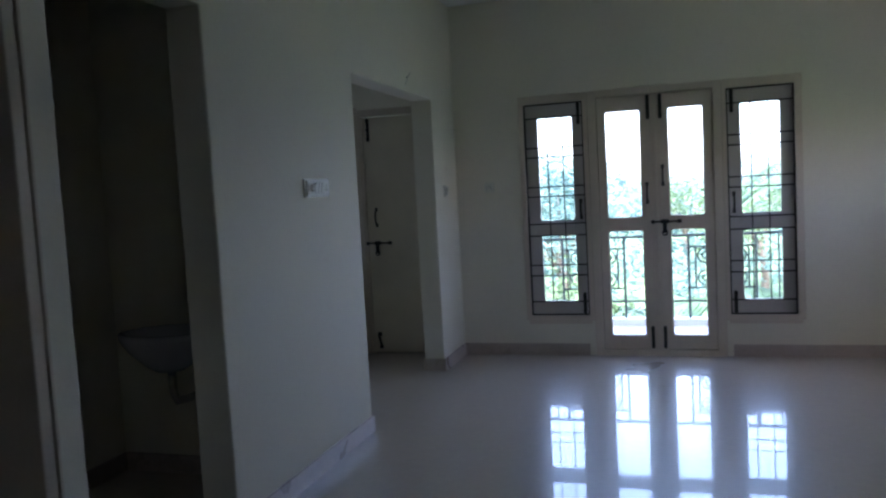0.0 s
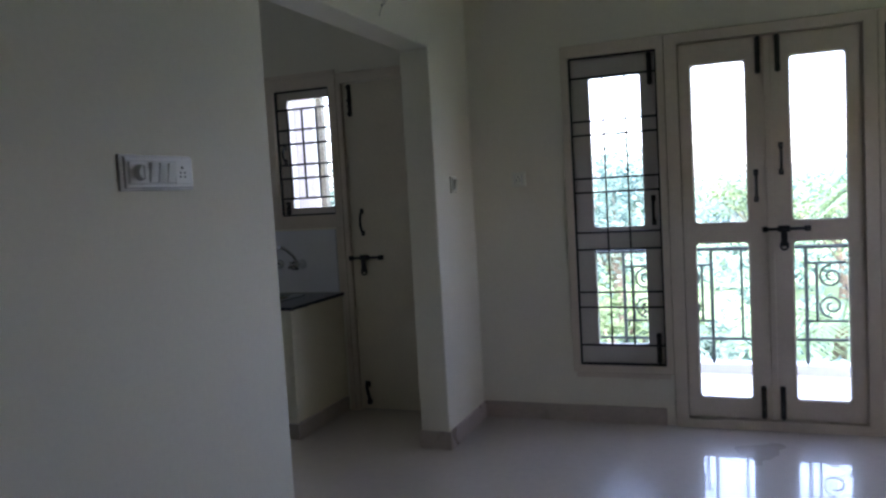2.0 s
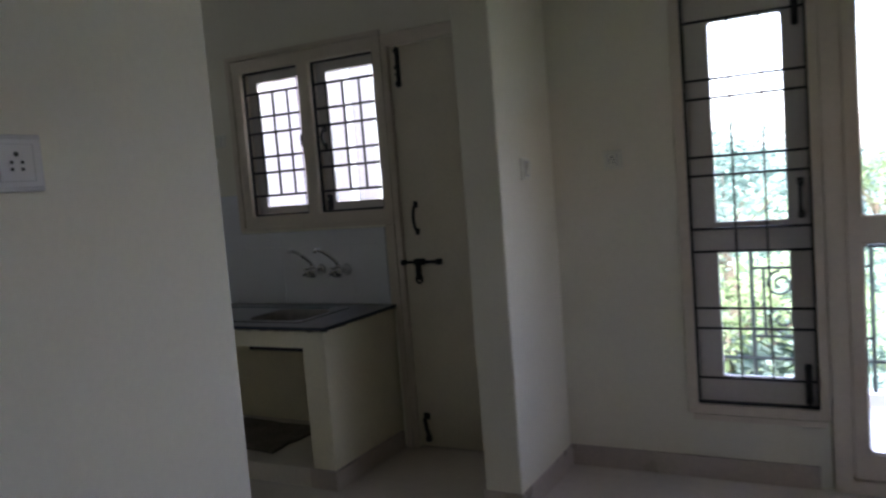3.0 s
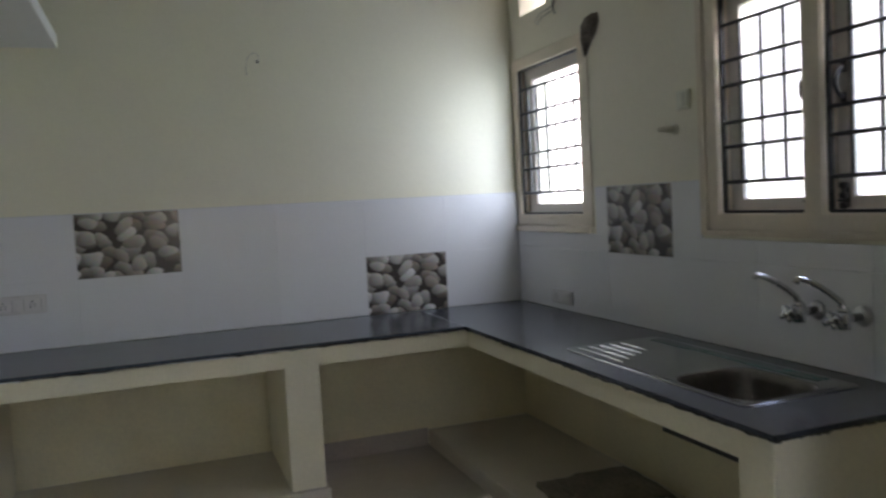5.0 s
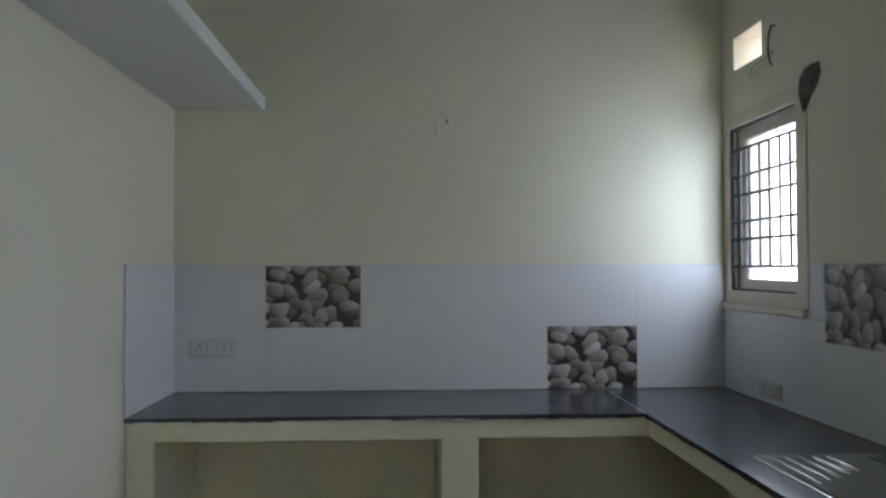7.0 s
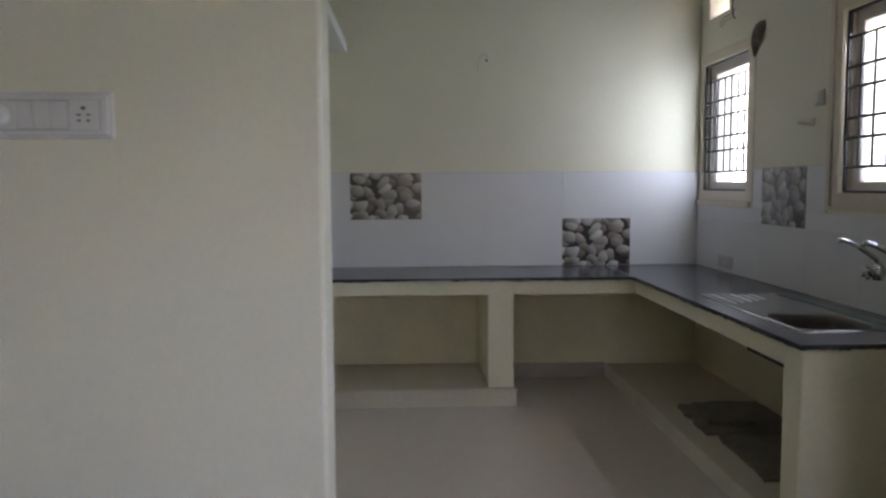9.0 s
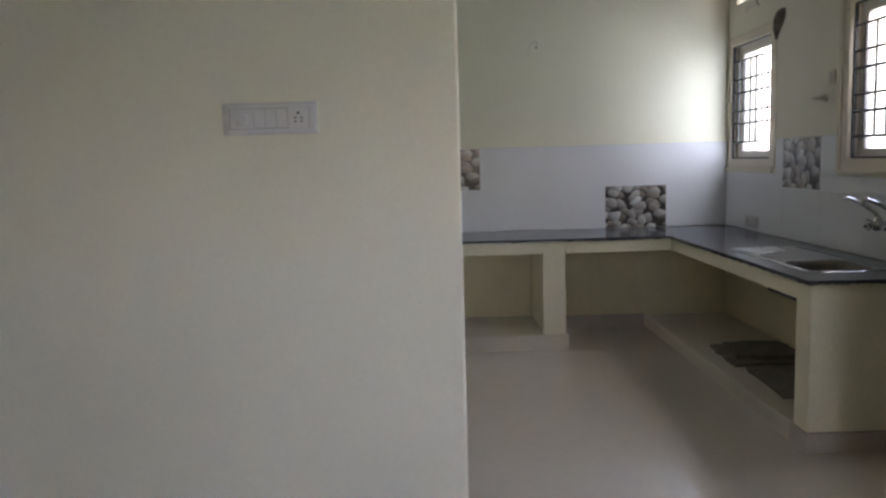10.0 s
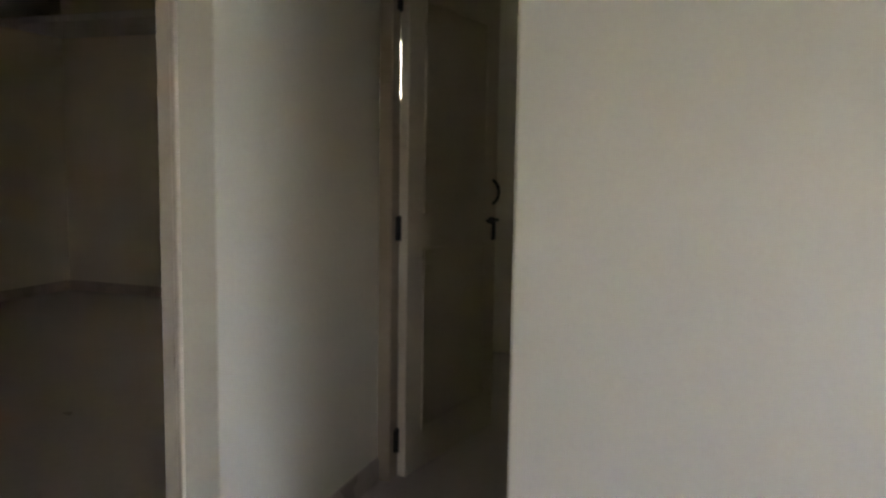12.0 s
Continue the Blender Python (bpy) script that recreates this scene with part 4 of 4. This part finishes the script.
cx, cz = sum(p[0] for p in outline) / len(outline), sum(p[1] for p in outline) / len(outline)
inner = [bm.verts.new((cx + (x - cx) * 0.6, NW - 0.012 - 0.02 * rng.random(), cz + (z - cz) * 0.6)) for x, z in outline]
for i in range(len(outer)):
    bm.faces.new((outer[i], outer[(i + 1) % len(outer)], inner[(i + 1) % len(outer)], inner[i]))
bm.faces.new(inner)
tagged(link("broken_plaster", bm, HOLE), "dark rough patch of knocked-out plaster", "wall damage", kind="structure")

# capped water outlet
wo = thing("water_outlet", "cream plastic capped water outlet stub on the wall", "pipe stub", (-2.02, NW, 1.582))
part("flange", rod(bmesh.new(), (0, -0.001, 0), (0, -0.008, 0), 0.02, 16), PVC, wo, "", True)
part("stub", rod(bmesh.new(), (0, -0.008, 0), (-0.03, -0.065, 0.002), 0.015, 12, 0.008), PVC, wo, "", True)


def slab_piece(name, label, outline, z0, z1, seed):
    bm = bmesh.new()
    rng = random.Random(seed)
    pts = []
    for (ax, ay), (bx, by) in zip(outline, outline[1:] + outline[:1]):
        for k in range(6):
            f = k / 6
            pts.append((ax + (bx - ax) * f + rng.uniform(-0.012, 0.012), ay + (by - ay) * f + rng.uniform(-0.012, 0.012)))
    lo = [bm.verts.new((x, y, z0)) for x, y in pts]
    hi = [bm.verts.new((x + rng.uniform(-.004, .004), y + rng.uniform(-.004, .004), z1 + rng.uniform(-0.003, 0.003))) for x, y in pts]
    for i in range(len(pts)):
        bm.faces.new((lo[i], lo[(i + 1) % len(pts)], hi[(i + 1) % len(pts)], hi[i]))
    bm.faces.new(lo), bm.faces.new(hi)
    tagged(link(name, bm, OFFCUT), label, "stone slab", "stone offcuts under the counter")


slab_piece("stone_offcut", "broken dark stone slab lying under the counter", [(-2.40, 7.10), (-1.95, 7.08), (-1.93, 7.52), (-2.40, 7.54)], 0.1, 0.122, 3)
slab_piece("stone_offcut", "smaller dark stone piece lying on a broken slab", [(-2.33, 7.16), (-2.02, 7.13), (-1.98, 7.48), (-2.35, 7.5)], 0.125, 0.15, 4)
slab_piece("stone_offcut", "flat grey-brown stone strip under the counter", [(-1.92, 7.12), (-1.37, 7.09), (-1.36, 7.5), (-1.91, 7.5)], 0.1, 0.112, 6)

# wash basin in the niche behind the partition
wb = thing("wash_basin", "white ceramic wall wash basin in a dark niche", "wash basin", (-0.61, KS - 0.12, 0.79))
bm = bmesh.new()
rings = []
for z, sx, sy in ((0.0, 0.24, 0.2), (-0.03, 0.238, 0.198), (-0.09, 0.2, 0.165), (-0.16, 0.12, 0.11), (-0.19, 0.07, 0.07)):
    rings.append([bm.verts.new((sx * math.cos(2 * math.pi * k / 28), -0.2 + sy * math.sin(2 * math.pi * k / 28), z)) for k in range(28)])
inn = []
for z, sx, sy in ((0.002, 0.215, 0.165), (-0.06, 0.18, 0.13), (-0.13, 0.07, 0.06)):
    inn.append([bm.verts.new((sx * math.cos(2 * math.pi * k / 28), -0.21 + sy * math.sin(2 * math.pi * k / 28), z)) for k in range(28)])
for a, b in list(zip(rings, rings[1:])) + [(rings[0], inn[0])] + list(zip(inn, inn[1:])):
    for i in range(28):
        bm.faces.new((a[i], a[(i + 1) % 28], b[(i + 1) % 28], b[i]))
bm.faces.new(rings[-1]), bm.faces.new(inn[-1])
part("bowl", bm, CERAMIC, wb, "", True)
part("bracket", boxed(-0.1, 0.1, -0.06, -0.0005, -0.16, -0.02, bevel=0.01), CERAMIC, wb)
part("waste_pipe", tube(bmesh.new(), [(0, -0.2, -0.17), (0, -0.2, -0.3), (0.0, -0.17, -0.35), (0.0, -0.1, -0.36), (0, -0.002, -0.36)], 0.02, 10), CHROME, wb, "", True)
bm = tube(bmesh.new(), [(0.15, -0.002, 0.1), (0.15, -0.06, 0.1), (0.15, -0.13, 0.11), (0.15, -0.16, 0.08)], 0.014, 10)
rod(bm, (0.15, -0.05, 0.1), (0.15, -0.05, 0.15), 0.022, 12, 0.026)
part("pillar_tap", bm, CHROME, wb, "chrome tap", True)

# ---------------------------------------------------------------- balcony, garden, neighbour
tagged(link("balcony_floor", boxed(-4.0, 5.2, NW2, 8.72, -0.18, 0.06), BALCONY), "pale tiled balcony floor in daylight", "balcony floor", kind="structure")
tagged(link("balcony_kerb", boxed(-1.88, 5.2, 8.61, 8.73, 0.0, 0.125, bevel=0.006), BALCONY), "low white balcony kerb", "kerb", kind="structure")


def scroll(cx, cz, r0, turns, start, direction=1, n=26):
    pts = []
    for k in range(n + 1):
        f = k / n
        a = start + direction * f * turns * 2 * math.pi
        r = r0 * (1 - 0.78 * f)
        pts.append((cx + r * math.cos(a), 0.0, cz + r * math.sin(a)))
    return pts


RAIL = thing("balcony_railing", "dark green-grey wrought iron balcony railing with scrolls", "railing", (0, 8.66, 0))
RAILMAT = material("grey_green_iron", (0.025, 0.035, 0.035), 0.5, metal=0.2, vary=0.15, scale=12, grain=0.1)


def bar(name, *ends, r=0.009):
    part(name, tube(bmesh.new(), ends, r, 6), RAILMAT, RAIL)


RB, RT = 0.282, 0.876       # bottom and top rail
R0, R1 = 0.402, 0.772       # inner frame of the ornate panels
bar("top_rail", (-1.9, 0, RT), (5.2, 0, RT), r=0.014)
bar("bottom_rail", (-1.9, 0, RB), (5.2, 0, RB), r=0.011)
for k in range(-1, 4):
    x0 = 0.695 + 1.13 * (k - 1)      # ornate panel, then a plain one
    x1 = x0 + 0.565
    for xp in (x0, x1):
        bar("post", (xp, 0, 0.12), (xp, 0, RT), r=0.012)
    for xp in (x1 + 0.185, x1 + 0.38):
        bar("baluster", (xp, 0, RB), (xp, 0, RT), r=0.008)
    for z in (R0, R1):
        bar("inner_bar", (x0, 0, z), (x1, 0, z))
    for xp in (x0 + 0.06, x1 - 0.06):
        bar("inner_bar", (xp, 0, R0), (xp, 0, R1))
    for sx, xm in ((1, x0 + 0.143), (-1, x1 - 0.143)):
        for cz, d in ((R1 - 0.088, 1), (R0 + 0.096, -1)):
            pts = [(xm + sx * (px - xm), py, pz) for px, py, pz in scroll(xm, cz, 0.074, 1.5, math.pi * 0.5 * d, d)]
            part("scroll", tube(bmesh.new(), pts, 0.0075, 6), RAILMAT, RAIL)
    xc, zc = (x0 + x1) / 2, (R0 + R1) / 2
    for n_petal in range(6):
        a = math.pi / 6 + n_petal * math.pi / 3
        pts = [(xc + math.cos(a + 0.5 * math.sin(math.pi * f)) * 0.07 * f, 0.0, zc + math.sin(a + 0.5 * math.sin(math.pi * f)) * 0.095 * f) for f in (0.05, 0.3, 0.6, 0.85, 1.0)]
        part("petal", tube(bmesh.new(), pts, 0.011, 6, 0.4), RAILMAT, RAIL)

GZ = -3.2
gm = bmesh.new()
gn = 24
gv = {}
for i in range(gn + 1):
    for j in range(gn + 1):
        px, py = -400 + 800 * i / gn, -300 + 800 * j / gn
        gv[i, j] = gm.verts.new((px, py, GZ))
for i in range(gn):
    for j in range(gn):
        gm.faces.new((gv[i, j], gv[i + 1, j], gv[i + 1, j + 1], gv[i, j + 1]))
tagged(link("ground", gm, GRASS), "rough green grass ground around the house", "ground", kind="structure")

nb = thing("neighbour_wall", "plain lavender-white screen wall beyond the kitchen windows", "house wall", (-4.6, 9.9, GZ))
part("wall", boxed(-3.6, 2.64, -0.7, -0.52, 0.0, 7.4, bevel=0.01), OUTWALL, nb)
# two whiter strips, brightness of lit wall edges put into their colour
part("bright_band", boxed(2.4, 2.465, -0.74, -0.702, 0.0, 7.4, bevel=0.01), WHITE, nb, "whiter band painted for a lit edge")
part("edge_band", boxed(2.643, 2.678, -0.72, -0.6, 0.0, 7.4, bevel=0.006), WHITE, nb, "whiter end strip painted for the lit wall end")
part("corner_post", boxed(2.682, 2.735, -0.7, -0.63, 0.0, 7.4, bevel=0.008), OFFCUT, nb, "grey cement corner post")
part("drain_pipe", rod(bmesh.new(), (1.93, -0.76, 0.0), (1.93, -0.76, 7.3), 0.045, 12), OUTWALL, nb, "white drain pipe", True)
part("coping", boxed(-3.7, 2.75, -0.78, -0.45, 7.401, 7.5, bevel=0.01), OUTWALL, nb)


def leaf_cloud(bm, centre, radius, count, size, rng, flat=0.8):
    for _ in range(count):
        d = Vector((rng.gauss(0, 1), rng.gauss(0, 1), rng.gauss(0, 1) * flat))
        d = d.normalized() * radius * rng.random() ** 0.45
        c = Vector(centre) + d
        a = Vector((rng.uniform(-1, 1), rng.uniform(-1, 1), rng.uniform(-0.6, 0.6))).normalized()
        b = a.cross(Vector((rng.uniform(-1, 1), rng.uniform(-1, 1), 1))).normalized()
        s = size * rng.uniform(0.6, 1.4)
        bm.faces.new([bm.verts.new(c - a * s), bm.verts.new(c + b * s * 0.45), bm.verts.new(c + a * s), bm.verts.new(c - b * s * 0.45)])


def tree(x, y, height, spread, seed, count=2600, size=0.11):
    rng = random.Random(seed)
    t = thing("tree", "leafy green garden tree beyond the balcony", "tree", (x, y, GZ), "garden trees")
    trunk = bmesh.new()
    top = Vector((rng.uniform(-0.3, 0.3), rng.uniform(-0.3, 0.3), height * 0.5))
    tube(trunk, [(0, 0, -0.1), top * 0.35 + Vector((0.08, 0, 0)), top * 0.7, top], 0.05 * height ** 0.7 + 0.04, 8, 0.55)
    tips = []
    for k in range(7):
        a = 2 * math.pi * k / 7 + rng.uniform(-0.3, 0.3)
        e = Vector((math.cos(a) * spread * rng.uniform(0.4, 0.8), math.sin(a) * spread * rng.uniform(0.4, 0.8), height * rng.uniform(0.55, 0.92)))
        s = top * rng.uniform(0.6, 1.0)
        tube(trunk, [s, s.lerp(e, 0.5) + Vector((0, 0, 0.15)), e], 0.05, 6, 0.35)
        tips.append(e)
    tips.append(Vector((0, 0, height * 0.92)))
    part("trunk", trunk, BARK, t)
    crown = bmesh.new()
    for e in tips:
        leaf_cloud(crown, e, spread * rng.uniform(0.35, 0.55), count // len(tips), size, rng)
    part("crown", crown, FOLIAGE if seed % 3 else LIME_LEAVES, t)


def palm(x, y, height, seed):
    rng = random.Random(seed)
    t = thing("palm_tree", "young coconut palm with long arching fronds", "palm tree", (x, y, GZ), "garden palms")
    part("trunk", tube(bmesh.new(), [(0, 0, -0.1), (0.1, 0.05, height * 0.35), (0.15, 0, height * 0.7), (0.2, 0.05, height)], 0.16, 10, 0.6), BARK, t)
    for k in range(13):
        bm = bmesh.new()
        a = 2 * math.pi * k / 13 + rng.uniform(-0.2, 0.2)
        lift = rng.uniform(0.1, 1.3)
        L = rng.uniform(2.2, 3.0)
        d = Vector((math.cos(a), math.sin(a), 0))
        side = Vector((-math.sin(a), math.cos(a), 0))
        spine = [Vector((0.2, 0.05, height)) + d * L * f + Vector((0, 0, lift * L * 0.45 * f - 1.25 * L * 0.6 * f * f)) for f in [i / 14 for i in range(15)]]
        tube(bm, spine, 0.025, 5, 0.3)
        for i in range(2, 15):
            p = spine[i]
            w = 0.75 * math.sin(math.pi * (i / 15) ** 0.8) + 0.12
            for s in (-1, 1):
                tip = p + side * s * w * 0.8 + d * w * 0.45 + Vector((0, 0, -0.35 * w))
                q = d * 0.045
                bm.faces.new([bm.verts.new(p - q), bm.verts.new(p + q), bm.verts.new(tip)])
                p2 = p.lerp(spine[i - 1], 0.5)
                tip2 = p2 + side * s * w * 0.8 + d * w * 0.4 + Vector((0, 0, -0.3 * w))
                bm.faces.new([bm.verts.new(p2 - q), bm.verts.new(p2 + q), bm.verts.new(tip2)])
        part("frond", bm, FROND, t)


def shrub(x, y, r, seed):
    rng = random.Random(seed)
    t = thing("shrub", "dense green garden shrub below the balcony", "shrub", (x, y, GZ), "garden shrubs")
    stems = bmesh.new()
    crown = bmesh.new()
    for k in range(6):
        a = 2 * math.pi * k / 6
        e = Vector((math.cos(a) * r * 0.5, math.sin(a) * r * 0.5, r * rng.uniform(0.8, 1.5)))
        tube(stems, [(0, 0, -0.05), e * 0.5 + Vector((0, 0, 0.1)), e], 0.03, 5, 0.4)
        leaf_cloud(crown, e, r * rng.uniform(0.45, 0.65), 150, 0.11, rng)
    part("stems", stems, BARK, t)
    part("crown", crown, (FOLIAGE, LIME_LEAVES, FOLIAGE, DRY_TWIGS)[seed % 4], t)


rng = random.Random(21)
tree(-1.4, 24.0, 5.3, 2.3, 1), tree(-3.8, 30.0, 5.5, 2.8, 2), tree(5.0, 34.0, 4.2, 2.8, 3), tree(-8.5, 26.0, 4.2, 2.4, 4), tree(11.5, 28.0, 4.5, 2.6, 5)
tree(2.0, 44.0, 4.4, 3.2, 6), tree(-6.0, 42.0, 4.8, 3.4, 7), tree(16.0, 40.0, 5.0, 3.4, 8), tree(-0.6, 17.5, 2.7, 1.5, 9, 1300, 0.09)
tree(-10.2, 22.0, 5.4, 2.6, 10), tree(-13.5, 29.0, 6.0, 3.0, 11), tree(-8.2, 33.0, 5.8, 3.2, 13)
palm(4.8, 18.5, 4.6, 11), palm(2.9, 18.0, 1.9, 3), palm(6.6, 22.0, 3.2, 5), palm(8.8, 20.5, 2.6, 7), palm(-4.2, 19.0, 2.6, 9)
for k in range(16):
    shrub(-7 + 1.15 * k + rng.uniform(-0.4, 0.4), 15.0 + rng.uniform(-1.5, 3.0), rng.uniform(0.7, 1.2), 40 + k)

under_bm = bmesh.new()
rng = random.Random(5)
for k in range(260):
    leaf_cloud(under_bm, (rng.uniform(-9, 12), rng.uniform(12.0, 26.0), GZ + rng.uniform(0.2, 1.1)), rng.uniform(0.4, 0.9), 110, 0.085, rng)
for k in range(220):
    leaf_cloud(under_bm, (rng.uniform(-18, 24), rng.uniform(26.0, 52.0), GZ + rng.uniform(0.2, 1.4)), rng.uniform(0.6, 1.5), 60, 0.16, rng)
tagged(link("undergrowth", under_bm, FOLIAGE), "tangled green garden undergrowth below the balcony", "undergrowth", kind="stuff")

# far belt of trees at the horizon, haze put into its pale leaf colour
belt = bmesh.new()
rng = random.Random(77)
for k in range(150):
    a = radians(20 + 140 * k / 150)
    d = rng.uniform(60, 95)
    crest = 4.0 + 1.6 * math.sin(3.1 * k * 0.13) + 1.3 * math.sin(k * 0.71 + 1.0)
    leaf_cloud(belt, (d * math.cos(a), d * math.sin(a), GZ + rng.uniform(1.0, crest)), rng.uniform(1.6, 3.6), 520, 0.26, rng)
tagged(link("far_trees", belt, FAR_LEAVES), "belt of distant trees with haze put into the leaf colour", "woods", kind="stuff")

# ---------------------------------------------------------------- kitchen wall tiles, piece by piece
GAP = 0.0006
ROW0, ROW1, ROW2 = 0.7615, 1.0755, 1.374


def tiles(parent, axis, face, spans, rows, print_cells=()):
    """Tiles on a wall: spans along the wall, rows up; each a thin bevelled slab with its own origin at its corner."""
    for i, (u0, u1) in enumerate(spans):
        for j, (z0, z1) in enumerate(rows):
            w, h = u1 - u0 - GAP, z1 - z0 - GAP
            bm = boxed(0, w, 0, h, 0, 0.0065, bevel=0.001, segments=1)
            ob = part("tile", bm, PEBBLE if (i, j) in print_cells else DADO, parent, "glazed tile printed with grey pebbles" if (i, j) in print_cells else "")
            if axis == "x":
                ob.matrix_basis = Matrix(((0, 0, 1, face), (1, 0, 0, u0), (0, 1, 0, z0), (0, 0, 0, 1)))
            elif axis == "-y":
                ob.matrix_basis = Matrix(((1, 0, 0, u0), (0, 0, -1, face), (0, 1, 0, z0), (0, 0, 0, 1)))
            else:
                ob.matrix_basis = Matrix(((-1, 0, 0, u1), (0, 0, 1, face), (0, 1, 0, z0), (0, 0, 0, 1)))


def grout(name, *dims):
    return tagged(link(name, boxed(*dims), GROUT), "glazed white wall tiles above the worktop", "wall tiles", kind="structure")


R = [(ROW0, ROW1), (ROW1, ROW2)]
gb = grout("wall_tiles_back", KB, KB + 0.0025, KS, NW - 0.0, ROW0, ROW2 + 0.004)
ys = [KS + 0.007, 5.293, 5.756, 6.22, 6.682, 7.134, NW - 0.007]
tiles(gb, "x", KB + 0.0025, list(zip(ys, ys[1:])), [(ROW0, 1.0715), (1.0715, ROW2)], {(1, 1), (4, 0)})
gs = grout("wall_tiles_side", KB + 0.0025, -2.785, KS, KS + 0.0025, ROW0, ROW2 + 0.004)
xs = [KB + 0.01, -3.243, -2.787]
tiles(gs, "y", KS + 0.0025, list(zip(xs, xs[1:])), R)
gw = grout("wall_tiles_window", KB + 0.0025, -0.918, NW - 0.0025, NW, ROW0, 1.157)
xs = [KB + 0.01, -2.99, -2.52, -2.052, -1.592, -1.136, -0.92]
tiles(gw, "-y", NW - 0.0025, list(zip(xs[:2], xs[1:3])) + list(zip(xs[3:], xs[4:])), [(ROW0, ROW1), (ROW1, 1.157)])
tiles(gw, "-y", NW - 0.0025, [(-2.52, -2.052)], [(ROW0, ROW1)])
gu = grout("wall_tiles_upper", -2.62, -1.875, NW - 0.0025, NW, 1.158, ROW2 + 0.004)
tiles(gu, "-y", NW - 0.0025, [(-2.52, -2.052)], [(ROW1, ROW2)], {(0, 0)})
tiles(gu, "-y", NW - 0.0025, [(-2.62, -2.52), (-2.052, -1.877)], [(1.158, ROW2)])
